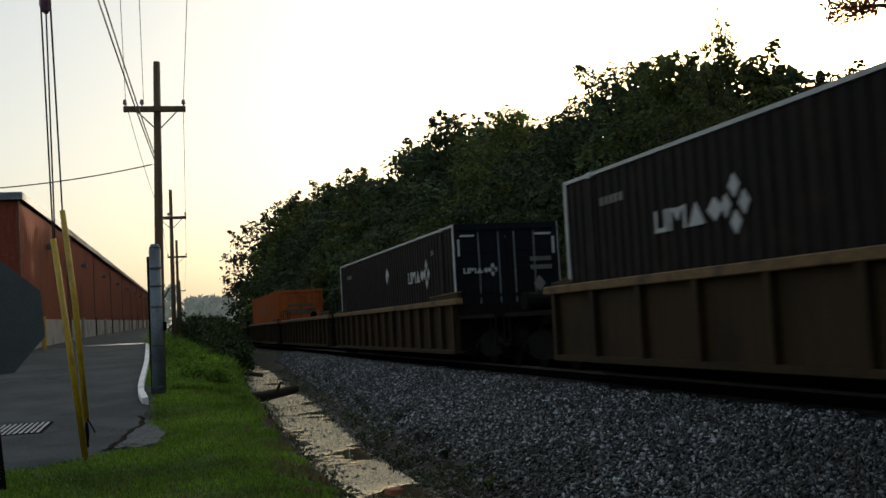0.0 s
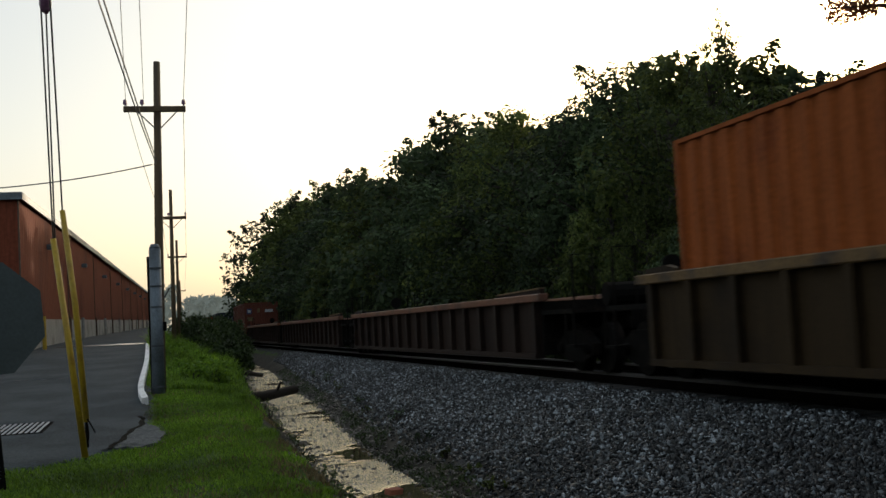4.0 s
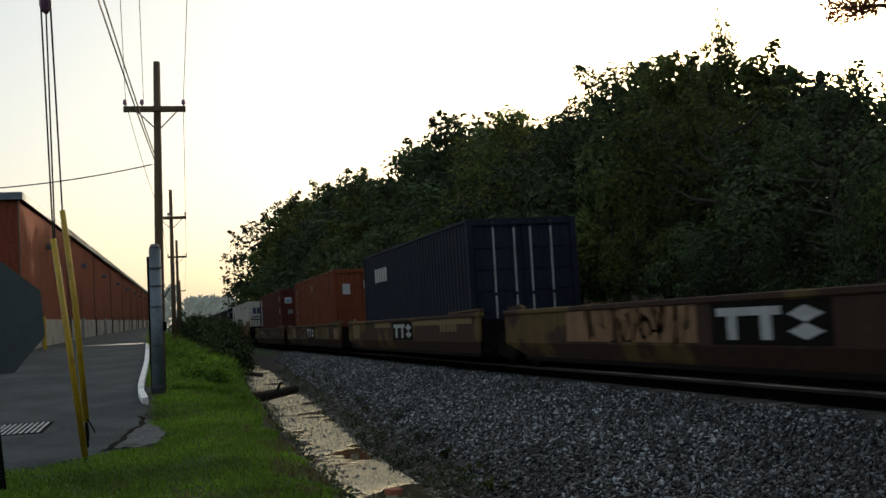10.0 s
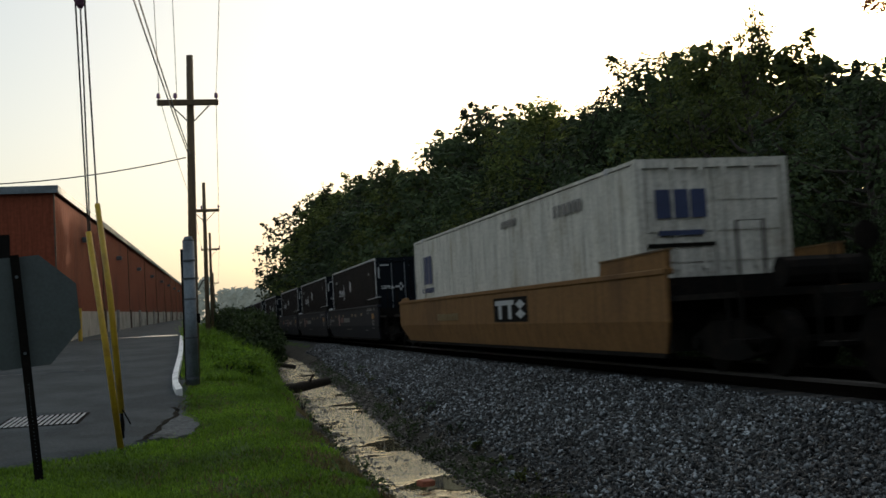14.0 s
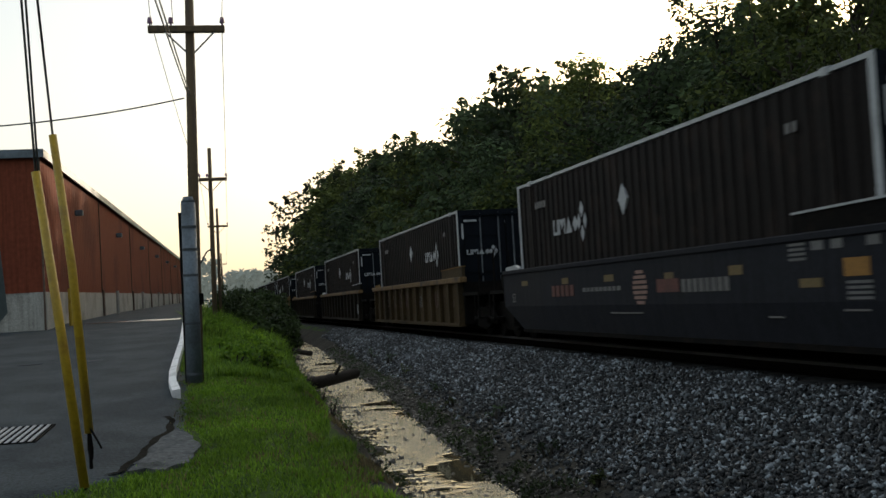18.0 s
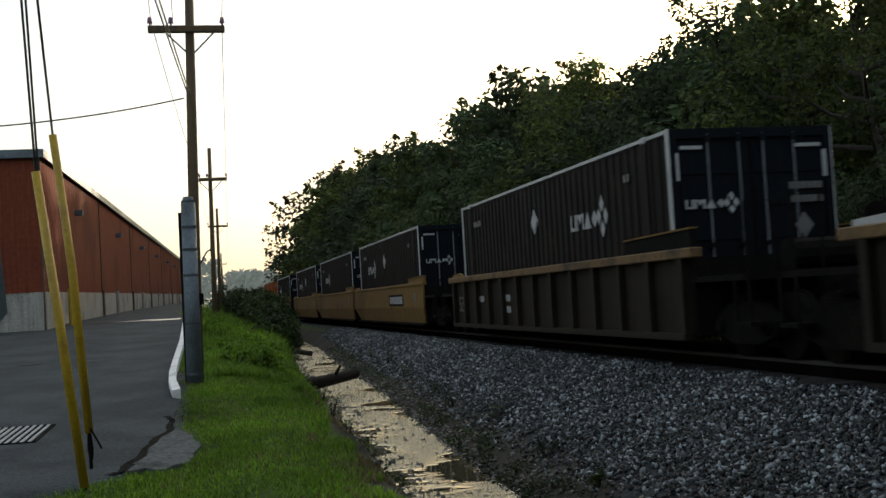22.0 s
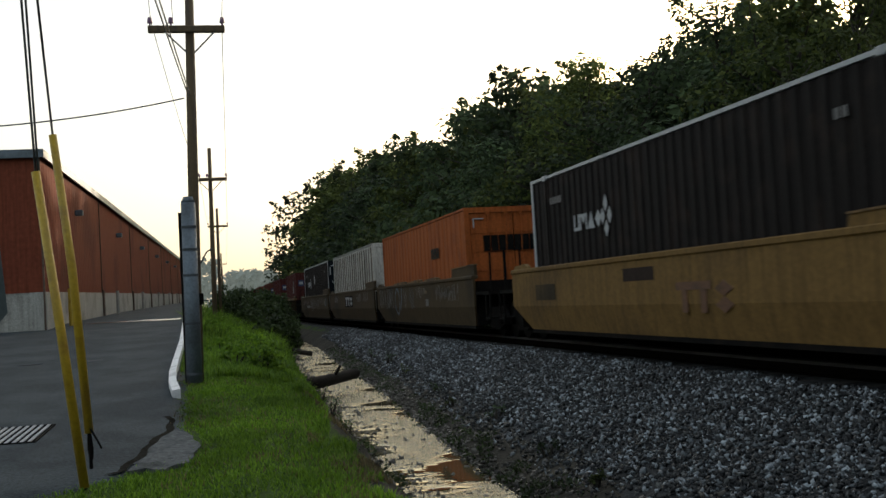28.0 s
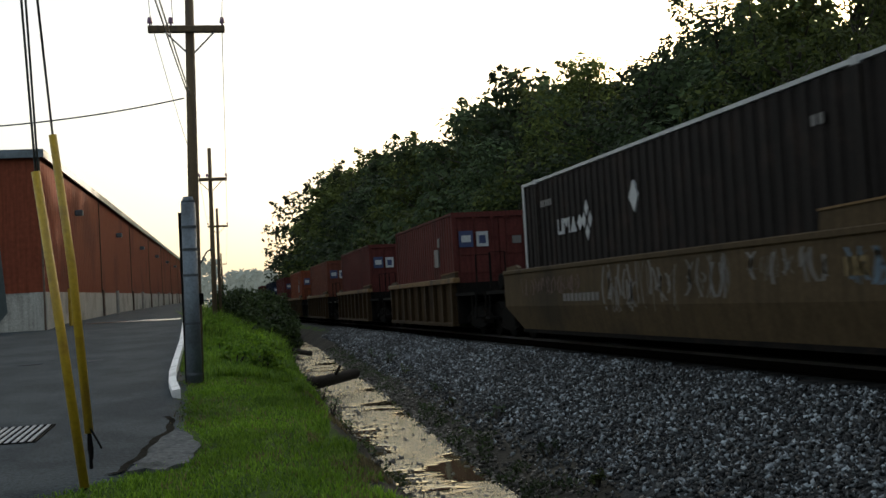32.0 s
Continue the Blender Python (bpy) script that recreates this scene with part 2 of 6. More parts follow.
def creek_water():
    """Thin muddy water: riffles with steep little waves between calm pools."""
    m = bpy.data.materials.new("creek_water")
    m.use_nodes = True
    nt = m.node_tree
    N, L = nt.nodes.new, nt.links.new
    b = nt.nodes["Principled BSDF"]
    co = N("ShaderNodeTexCoord")
    pool = N("ShaderNodeTexNoise")
    pool.inputs["Scale"].default_value, pool.inputs["Detail"].default_value = 0.75, 4
    mask = N("ShaderNodeMapRange")
    mask.inputs[1].default_value, mask.inputs[2].default_value = 0.43, 0.52
    ripple = N("ShaderNodeTexNoise")
    ripple.inputs["Scale"].default_value, ripple.inputs["Detail"].default_value = 9.0, 8
    mul = N("ShaderNodeMath")
    mul.operation = "MULTIPLY"
    bump = N("ShaderNodeBump")
    bump.inputs["Strength"].default_value, bump.inputs["Distance"].default_value = 1.0, 0.06
    mp = N("ShaderNodeMapping")
    mp.inputs["Scale"].default_value = (0.8, 1.7, 1)
    L(co.outputs["Object"], mp.inputs["Vector"])
    L(co.outputs["Object"], pool.inputs["Vector"])
    L(mp.outputs[0], ripple.inputs["Vector"])
    L(pool.outputs["Fac"], mask.inputs[0])
    L(mask.outputs[0], mul.inputs[0])
    L(ripple.outputs["Fac"], mul.inputs[1])
    L(mul.outputs[0], bump.inputs["Height"])
    L(bump.outputs[0], b.inputs["Normal"])
    b.inputs["Base Color"].default_value = (0.068, 0.058, 0.034, 1)
    b.inputs["Roughness"].default_value = 0.05
    b.inputs["Specular IOR Level"].default_value = 1.0
    b.inputs["IOR"].default_value = 2.9
    b.inputs["Specular Tint"].default_value = (1.0, 0.92, 0.70, 1)
    return m


water = creek_water()


# ---- the lie of the land ----
TRACK_X, RAIL_Z = 8.1, 0.38


def lerp_table(t, table):
    for (a, p), (b, q) in zip(table, table[1:]):
        if t <= b:
            return p + (q - p) * max(0.0, (t - a) / (b - a))
    return table[-1][1]


ROAD_RISE = [(-50, -.06), (13, -.06), (15, -.02), (18, .12), (22, .32), (27, .6), (34, .95), (42, 1.22), (60, 1.52), (210, 3.35), (500, 3.6)]
BANK = [(-50, 1.3), (10, 1.42), (16, 1.46), (27, 1.7), (40, 2.25), (60, 3.6), (80, 4.6), (500, 4.8)]   # top of the grassy bank
CREEK_L = [(-50, 2.0), (12, 2.08), (23, 2.5), (36, 2.95), (45, 3.5), (61, 4.5), (80, 5.0), (500, 5.2)]   # near water's edge
CREEK_R = [(-50, 2.65), (11.7, 2.7), (17, 2.86), (27, 3.56), (36, 3.98), (50, 4.85), (62, 5.2), (80, 5.4), (500, 5.6)]
WATER_Z = -0.5


def smooth(a, b, t):
    t = min(1.0, max(0.0, (t - a) / (b - a)))
    return t * t * (3 - 2 * t)


def ground_z(x, y):
    rise = lerp_table(y, ROAD_RISE)
    bank, cl, cr = lerp_table(y, BANK), lerp_table(y, CREEK_L), lerp_table(y, CREEK_R)
    if y > 70:
        w = smooth(70, 110, y)
    else:
        w = 0.0
    bed = WATER_Z - 0.17 + w * (0.7 + 0.4)
    verge = rise * (1 - 0.75 * smooth(-0.6, 2.2, x))
    n = 0.05 * noise.noise(Vector((x * 0.7, y * 0.5, 3.0))) + 0.025 * noise.noise(Vector((x * 2.5, y * 2.1, 7.0)))
    if x < -0.3:
        return rise - 0.03
    if x < bank:
        return verge + n * smooth(-0.3, 0.5, x) - 0.02 + 0.06 * smooth(-0.3, 0.8, x) - 0.10 * smooth(bank - 0.7, bank, x)
    if x < cl:
        t = smooth(bank, cl + 0.12, x)
        return (verge - 0.06) * (1 - t) + bed * t + n * 1.5
    if x < cr:
        return bed + n * .8 + 0.13 * noise.noise(Vector((x * 1.3, y * .5, 21.0)))
    shoulder = 6.3
    if x < shoulder:
        t = (x - cr) / (shoulder - cr)
        return bed + (0.2 - bed) * (t ** 0.8) + n * 1.2 * (1 - t)
    if x < 10.05:
        return 0.2
    if x < 13:
        return 0.2 - 0.82 * smooth(10.05, 12.2, x) + n
    return -0.6 + 0.9 * smooth(13, 40, x) + n * 3


def build_ground():
    xs = np.concatenate([-np.geomspace(2500, 9, 16), np.arange(-7, -1.2, 0.6), np.arange(-1.0, 6.3, 0.11), np.arange(6.5, 13, 0.3), np.arange(13.2, 32, 1.2), np.geomspace(34, 2500, 14)])
    ys = np.concatenate([-np.geomspace(1500, 9, 10), np.arange(-8, 6, 0.4), np.arange(6, 34, 0.2), np.arange(34, 80, 0.5), np.arange(81, 230, 4), np.geomspace(240, 3500, 14)])
    nx, ny = len(xs), len(ys)
    v = np.array([(x, y, ground_z(x, y)) for y in ys for x in xs])
    i = np.arange(nx * ny).reshape(ny, nx)
    f = np.stack([i[:-1, :-1].ravel(), i[:-1, 1:].ravel(), i[1:, 1:].ravel(), i[1:, :-1].ravel()], 1)
    me = array_mesh("ground", v, f)
    me.materials.append(M_GROUND)
    me.materials.append(M_MUD)
    me.materials.append(M_BALLAST)
    cx = (v[f[:, 0], 0] + v[f[:, 1], 0]) / 2
    cy = (v[f[:, 0], 1] + v[f[:, 2], 1]) / 2
    idx = np.zeros(len(f), dtype=np.int32)
    for k in range(len(f)):
        if -30 < cy[k] < 230:
            wob = 0.12 * math.sin(cy[k] * 1.7) + 0.1 * math.sin(cy[k] * 4.1)
            if lerp_table(cy[k], CREEK_R) + 1.0 + wob < cx[k] < 10.8:
                idx[k] = 2
            elif lerp_table(cy[k], BANK) + 0.18 + wob < cx[k] < 6:
                idx[k] = 1
    me.polygons.foreach_set("material_index", idx)
    me.shade_smooth()
    return tagged(new("ground", me), "grassy verge, muddy ditch and grey ballast shoulder", "ground", kind="structure")


build_ground()

# creek water
wy = np.concatenate([np.arange(-6, 80, 1.0), np.arange(80, 100, 5)])
wv = np.array([(x, y, WATER_Z) for y in wy for x in (lerp_table(y, CREEK_L) - 0.25, lerp_table(y, CREEK_R) + 0.2)])
wi = np.arange(len(wy) - 1)
wf = np.stack([2 * wi, 2 * wi + 1, 2 * wi + 3, 2 * wi + 2], 1)
creek = new("creek", array_mesh("creek", wv, wf))
creek.data.materials.append(water)
tagged(creek, "shallow muddy creek reflecting the pale sky", "water", kind="structure")

# asphalt yard and road: strips that follow the rise, with a rounded near corner
ROAD_EDGE = [(13.1, -2.75), (14.0, -1.65), (14.6, -1.05), (15.0, -.64), (15.6, -.56), (16.4, -.43), (17.0, -.29), (18.1, -.28), (19.4, -.29), (21.1, -.28), (24.8, -.34), (40, -.36), (60, -.45), (90, -.4), (210, 1.6), (260, 2.4)]
yy = np.concatenate([np.arange(13.1, 34, 0.3), np.arange(34, 62, 1.0), np.arange(62, 262, 8)])
rv, rf = [], []
for y in yy:
    e = lerp_table(y, ROAD_EDGE)
    wig = 0.03 * math.sin(y * 3.3) + 0.02 * math.sin(y * 8.1) if y < 25 else 0.0
    z = lerp_table(y, ROAD_RISE)
    rv += [(-40, y, z + 0.02), (-12, y, z + 0.02), (-6, y, z + 0.02), (-3, y, z + 0.02), (e + wig, y, z + 0.02), (e + wig + 0.30, y, z - 0.045)]
for k in range(len(yy) - 1):
    for j in range(5):
        a = 6 * k + j
        rf.append((a, a + 1, a + 7, a + 6))
road = new("road", array_mesh("road", np.array(rv), np.array(rf)))
road.data.materials.append(M_ASPHALT)
tagged(road, "worn dark grey asphalt service road beside a warehouse", "road", kind="structure")

# strip of dirt where the asphalt meets the grass
dv, df = [], []
ys = np.arange(14.9, 18.4, 0.12)
for k, y in enumerate(ys):
    e = lerp_table(y, ROAD_EDGE)
    w = max(0.01, 0.018 + 0.05 * noise.noise(Vector((y * 1.7, 0, 2))) + 0.025 * noise.noise(Vector((y * 6, 0, 4))))
    o = 0.03 * math.sin(y * 3.3) + 0.02 * math.sin(y * 8.1)
    z = lerp_table(y, ROAD_RISE) + .024
    dv += [(e + o - w, y, z), (e + o + 0.06, y, z)]
    if k:
        df.append((2 * k - 2, 2 * k - 1, 2 * k + 1, 2 * k))
dirt = new("dirt_edge", array_mesh("dirt_edge", np.array(dv), np.array(df)))
dirt.data.materials.append(mat("edge_soil", (0.028, 0.026, 0.022), 1.0, vary=0.4, size=3, grain=25, bump=0.6, spec=0.0))
tagged(dirt, "dark soil washed along the asphalt edge", "dirt", kind="structure")

# white-painted kerb
kerb = thing("kerb", "low concrete kerb painted white along the asphalt edge", "kerb", kind="structure")
KERB = [(20.2, -.27), (21.4, -.345), (22.8, -.37), (24.5, -.35), (26.5, -.32), (29, -.29), (33, -.29), (38, -.31)]
for (y0, x0), (y1, x1) in zip(KERB, KERB[1:]):
    z0, z1 = lerp_table(y0, ROAD_RISE), lerp_table(y1, ROAD_RISE)
    s = Shape()
    w0 = 0.11
    s.add([(x0, y0, z0 - .05), (x0 + w0, y0, z0 - .05), (x0 + w0, y0, z0 + .13), (x0, y0, z0 + .11), (x1, y1 - .003, z1 - .05), (x1 + w0, y1 - .003, z1 - .05), (x1 + w0, y1 - .003, z1 + .13), (x1, y1 - .003, z1 + .11)],
          [(0, 1, 2, 3), (7, 6, 5, 4), (0, 4, 5, 1), (1, 5, 6, 2), (2, 6, 7, 3), (3, 7, 4, 0)])
    part("kerb_stone", s, M_WHITEPAINT, kerb)

# concrete pad at the road's corner
PAD = [(-.58, .05), (-.3, -.03), (-.02, .2), (.07, .95), (.03, 1.6), (-.1, 2.1), (-.22, 2.35), (-.27, 2.0), (-.42, 1.4), (-.53, .7)]   # from y = 15 on
rim = []
for (x0, y0), (x1, y1) in zip(PAD, PAD[1:] + PAD[:1]):
    for k in range(5):
        q = k / 5
        x, y = x0 + (x1 - x0) * q, y0 + (y1 - y0) * q
        rim.append((x + .07 * noise.noise(Vector((x * 5, y * 2.2, 1))) + .03 * noise.noise(Vector((x * 14, y * 9, 8))), y + .16 * noise.noise(Vector((x * 6, y * 3, 5)))))
pad = Shape().prism(rim, -0.05, 0.022, "z")
pad = part("concrete_pad", pad, mat("worn_concrete", (0.088, 0.096, 0.10), 0.95, vary=0.4, size=2.5, grain=22, bump=0.9, second=(0.04, 0.045, 0.045), spec=0.15))
pad.matrix_basis = pose(0, 15, -.02, 2.67)
tagged(pad, "broken pale concrete pad between asphalt and grass", "pavement", kind="structure")

M_GRATE = mat("grate_steel", (0.36, 0.37, 0.38), 0.7, 0.0, vary=0.25, size=5, grain=30, spec=0.2)
M_PIT_SHADE = mat("painted_shaft_dark", (0.006, 0.006, 0.006), 1.0, vary=0.3, bump=0, spec=0.0)
# drain grate in the road
grate = thing("drain_grate", "light steel drain grate let into the asphalt", "grate", pose(-2.2, 17.8, 0.133, 2.8, 0, -3) @ Matrix.Diagonal((.9, .62, .9, 1)))
part("frame", Shape().box(-0.66, -0.63, -1.0, 1.0, 0, .012).box(0.63, 0.66, -1.0, 1.0, 0, .012).box(-.63, .63, -1.0, -.97, 0, .012).box(-.63, .63, .97, 1.0, 0, .012), M_DARKSTEEL, grate)
# flat black sheet painted as the darkness of an open shaft
part("shaft_shade_sheet", Shape().box(-.63, .63, -.97, .97, 0, .003), M_PIT_SHADE, grate)
part("cross_bar", Shape().box(-.63, .63, -.03, .03, .003, .01), M_DARKSTEEL, grate)
bar = Shape().box(-.019, .019, -.97, .97, .003, .016).mesh("bar")
for k in range(14):
    part("bar", bar, M_GRATE, grate).location = (-.58 + k * 0.0892, 0, 0)

# puddle along the road
rim = [(-3.5, 40.6), (-2.28, 40.2), (-1.05, 39.9), (-.4, 39.9), (-.42, 40.7), (-1.4, 41.2), (-2.4, 41.0), (-3.2, 41.0)]
pud = Shape().add([(x, y, lerp_table(y, ROAD_RISE) + 0.03) for x, y in rim], [tuple(range(8))])
tagged(part("puddle", pud, mat("puddle_water", (0.06, 0.06, 0.06), 0.2, vary=0.1, size=4, grain=6, bump=1.0, spec=1.0)), "thin puddle across the asphalt road", "water", kind="structure")


# worn paint traces across the road
trace = thing("road_marking", "worn broken white line across the asphalt", "marking", kind="structure")
M_TRACE = mat("worn_line_paint", (0.15, 0.16, 0.165), 0.9, vary=0.5, size=4, grain=18, bump=0.2, second=(0.05, 0.056, 0.06), spec=0.1)
for x0, x1 in ((-5.0, -4.0), (-3.85, -3.4), (-3.15, -2.7), (-2.5, -2.3), (-2.15, -1.65)):
    z = lerp_table(26.3, ROAD_RISE) + 0.03
    part("paint_trace", Shape().prism([(x0, 26.25), (x1 - .1, 26.28), (x1, 26.35), (x0 + .12, 26.38)], z - .004, z, "z"), M_TRACE, trace)


# ---- warehouse ----
def warehouse():
    w = thing("warehouse", "long low warehouse with rust-red panel walls on a concrete base", "building", pose(-4.14, 38, 0, 0, 0, -1.45))
    # local: +y along the side wall, the wall's face at x = 0, building to -x
    long, deep, top, base = 165.0, 40.0, 6.15, 2.2
    s = Shape()
    n = 11
    for k in range(n):
        y0, y1 = k * long / n, (k + 1) * long / n
        z0, z1 = 0.6 + 0.0123 * y0, 0.6 + 0.0123 * y1
        up = 0.0125
        part("concrete_panel", Shape().add([(-.3, y0, z0), (.06, y0, z0), (.06, y1 - .05, z1), (-.3, y1 - .05, z1), (-.3, y0, base + up * y0), (.06, y0, base + up * y0), (.06, y1 - .05, base + up * y1), (-.3, y1 - .05, base + up * y1)],
                                          [(3, 2, 1, 0), (4, 5, 6, 7), (0, 1, 5, 4), (1, 2, 6, 5), (2, 3, 7, 6), (3, 0, 4, 7)]), M_CONCRETE, w)
        # ribbed sheet with flat ribs every 0.5 m
        m = int((y1 - y0) / .5)
        ys, ds = [], []
        for j in range(m):
            ya = y0 + j * (y1 - .07 - y0) / m
            ys += [ya, ya + .30, ya + .33, ya + .44]
            ds += [0, 0, .008, .008]
        ys.append(y1 - .07)
        ds.append(0)
        vs = [(d, yv, base + up * yv) for yv, d in zip(ys, ds)] + [(d, yv, top + up * yv) for yv, d in zip(ys, ds)]
        q = len(ys)
        sheet = Shape().add(vs, [(j, j + 1, q + j + 1, q + j) for j in range(q - 1)])
        sheet.add([(-.3, y0, base + up * y0), (-.02, y0, base + up * y0), (-.02, y1 - .07, base + up * y1), (-.3, y1 - .07, base + up * y1), (-.3, y0, top + up * y0), (-.02, y0, top + up * y0), (-.02, y1 - .07, top + up * y1), (-.3, y1 - .07, top + up * y1)],
                  [(3, 2, 1, 0), (4, 5, 6, 7), (0, 1, 5, 4), (1, 2, 6, 5), (2, 3, 7, 6), (3, 0, 4, 7)])
        part("wall_panel", sheet, M_BRICKRED, w)
        part("joint_cover", Shape().tube((.03, y1 - .04, base - .1 + up * y1), (.03, y1 - .04, top - .05 + up * y1), .02, n=6), M_STEEL, w)
        part("downpipe", Shape().tube((.1, y1 - .3, z1 + .1), (.1, y1 - .3, base + .1 + up * y1), .055, n=8), M_STEEL, w)
        part("bollard", Shape().tube((.45, y0 + 2.0, z0), (.45, y0 + 2.0, z0 + 1.7), .07, n=8), M_YELLOW if k < 1 else M_CONCRETE, w)
        if k < 8:
            lamp = part("wall_lamp", Shape().soft(0, .28, y0 + 7.4, y0 + 7.65, top - 1.15 + up * y0, top - .95 + up * y0, .03), M_GALV, w)
    # end wall facing the yard
    for k in range(8):
        x0, x1 = -k * deep / 8, -(k + 1) * deep / 8
        part("concrete_panel", Shape().box(x1 + .05, x0 - .3 * (k == 0), 0.02, .3, .3, base), M_CONCRETE, w)
        part("wall_panel", Shape().box(x1 + .06, x0 - .3 * (k == 0), 0, .3, base, top), M_BRICKRED, w)
    part("dock_door", Shape().box(-4.6, -1.4, -.03, 0, 2.0, 4.75), M_DARKSTEEL, w, "dark recessed dock door")
    part("corner_trim", Shape().box(-.02, .03, -.03, .03, 1.0, top), M_STEEL, w)
    part("roof", Shape().add([(-deep, -.15, top), (.12, -.15, top), (.12, long, top + .0125 * long), (-deep, long, top + .0125 * long), (-deep, -.15, top + .12), (.12, -.15, top + .12), (.12, long, top + .12 + .0125 * long), (-deep, long, top + .12 + .0125 * long)],
                             [(3, 2, 1, 0), (4, 5, 6, 7), (0, 1, 5, 4), (1, 2, 6, 5), (2, 3, 7, 6), (3, 0, 4, 7)]), M_DARKSTEEL, w)
    part("fascia", Shape().add([(.12, -.18, top - .1), (.17, -.18, top - .1), (.17, long, top - .1 + .0125 * long), (.12, long, top - .1 + .0125 * long), (.12, -.18, top + .14), (.17, -.18, top + .14), (.17, long, top + .14 + .0125 * long), (.12, long, top + .14 + .0125 * long)],
                               [(3, 2, 1, 0), (4, 5, 6, 7), (0, 1, 5, 4), (1, 2, 6, 5), (2, 3, 7, 6), (3, 0, 4, 7)]), M_GALV, w, "pale metal roof edge")
    part("fascia", Shape().box(-deep, .17, -.21, -.16, top - .1, top + .14), M_GALV, w, "pale metal roof edge")


warehouse()


# ---- track ----
def track():
    t = thing("track", "straight railway track with steel rails on wooden ties", "track", kind="structure")
    for side in (-1, 1):
        x = TRACK_X + side * 0.7525
        s = Shape()
        s.prism([(x - .075, RAIL_Z - .175), (x + .075, RAIL_Z - .175), (x + .02, RAIL_Z - .14), (x + .012, RAIL_Z - .045), (x - .012, RAIL_Z - .045), (x - .02, RAIL_Z - .14)], -60, 300, "y")
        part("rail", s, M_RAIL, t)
        part("rail_head", Shape().prism([(x - .036, RAIL_Z - .045), (x + .036, RAIL_Z - .045), (x + .036, RAIL_Z - .008), (x + .026, RAIL_Z), (x - .026, RAIL_Z), (x - .036, RAIL_Z - .008)], -60, 300, "y"), M_RAILHEAD, t)
    tie = Shape().soft(-1.3, 1.3, -.115, .115, -.2, 0, .012).mesh("tie")
    for k in range(150):
        part("tie", tie, M_TIE, t).matrix_basis = pose(TRACK_X + random.uniform(-.03, .03), 3 + k * 0.55, RAIL_Z - .175, 0, 0, random.uniform(-1, 1))


track()


# ---- the train ----
def steel_paint(name, colour, second=None, rough=0.75, streaks=0.35, mix=(0.52, 0.68), size=0.9, spec=0.12):
    return mat(name, colour, rough, 0.0, vary=0.18, size=size, grain=18, bump=0.08, second=second, mix=mix, streaks=streaks, spec=spec)


P_CHAR = steel_paint("charcoal_container_paint", (0.0125, 0.0098, 0.0088), (0.024, 0.0165, 0.0135), size=1.6, streaks=.5)
P_NAVY = steel_paint("navy_door_paint", (0.0028, 0.005, 0.0085), (0.005, 0.0075, 0.0115))
P_ORANGE = steel_paint("orange_container_paint", (0.31, 0.082, 0.02), (0.23, 0.058, 0.017))
P_RED = steel_paint("red_oxide_container_paint", (0.115, 0.038, 0.024), (0.08, 0.027, 0.018))
P_RUST = steel_paint("rust_orange_container_paint", (0.16, 0.045, 0.02), (0.11, 0.032, 0.017))
P_MAROON = steel_paint("maroon_container_paint", (0.08, 0.021, 0.018), (0.055, 0.017, 0.015))
P_BLUE = steel_paint("blue_container_paint", (0.013, 0.018, 0.031), (0.010, 0.013, 0.022))
P_WHITE = steel_paint("white_container_paint", (0.52, 0.50, 0.45), (0.40, 0.37, 0.31), streaks=0.4)
P_SILVER = mat("silver_edge_metal", (0.36, 0.37, 0.38), 0.55, 0.2, vary=0.15, size=3, grain=20, bump=0.05)
P_MARK = mat("white_lettering", (0.34, 0.35, 0.36), 0.6, vary=0.15, size=3, grain=20, bump=0)
P_MARKBLUE = mat("blue_lettering", (0.016, 0.028, 0.085), 0.6, vary=0.15, bump=0)
P_MARKYEL = mat("yellow_patch_paint", (0.12, 0.08, 0.025), 0.6, vary=0.2, bump=0)
P_MARKTAN = mat("tan_patch_paint", (0.17, 0.085, 0.035), 0.7, vary=0.25, size=2, bump=0)
P_MARKCYAN = mat("teal_patch_paint", (0.05, 0.22, 0.28), 0.6, vary=0.2, bump=0)
W_BROWN = steel_paint("brown_well_paint", (0.040, 0.025, 0.012), (0.024, 0.016, 0.010))
W_DKBROWN = steel_paint("dark_brown_well_paint", (0.024, 0.019, 0.0135), (0.016, 0.0135, 0.0105))
W_REDBROWN = steel_paint("red_brown_well_paint", (0.028, 0.017, 0.013), (0.018, 0.012, 0.010))
W_YELLOW = steel_paint("yellow_well_paint", (0.175, 0.103, 0.034), (0.12, 0.072, 0.029), size=0.5)
W_OCHRE = steel_paint("ochre_well_paint", (0.17, 0.09, 0.034), (0.12, 0.064, 0.027), size=0.5)
W_NAVY = steel_paint("dark_slate_well_paint", (0.0145, 0.0155, 0.0205), (0.02, 0.02, 0.0225), size=0.5)
W_GRIME = steel_paint("grimy_brown_well_paint", (0.062, 0.042, 0.021), (0.034, 0.025, 0.014), size=0.6)
W_PATCH = steel_paint("patched_well_paint", (0.042, 0.023, 0.017), (0.10, 0.066, 0.024), size=0.45, mix=(0.53, 0.56))
GRAFFITI = [mat("graffiti_" + n, c, 0.6, vary=0.2, size=2, bump=0) for n, c in (("grey", (0.115, 0.112, 0.11)), ("blue", (0.055, 0.095, 0.135)), ("pale", (0.115, 0.108, 0.103)), ("rust", (0.07, 0.035, 0.03)))]
P_MARKORANGE = mat("orange_panel_paint", (0.24, 0.11, 0.012), 0.6, vary=0.2, bump=0)
P_MARKREDDK = mat("dull_red_paint", (0.10, 0.032, 0.024), 0.7, vary=0.3, size=3, bump=0)
P_MARKDISC = mat("disc_stripe_paint", (0.24, 0.14, 0.11), 0.6, vary=0.2, bump=0)
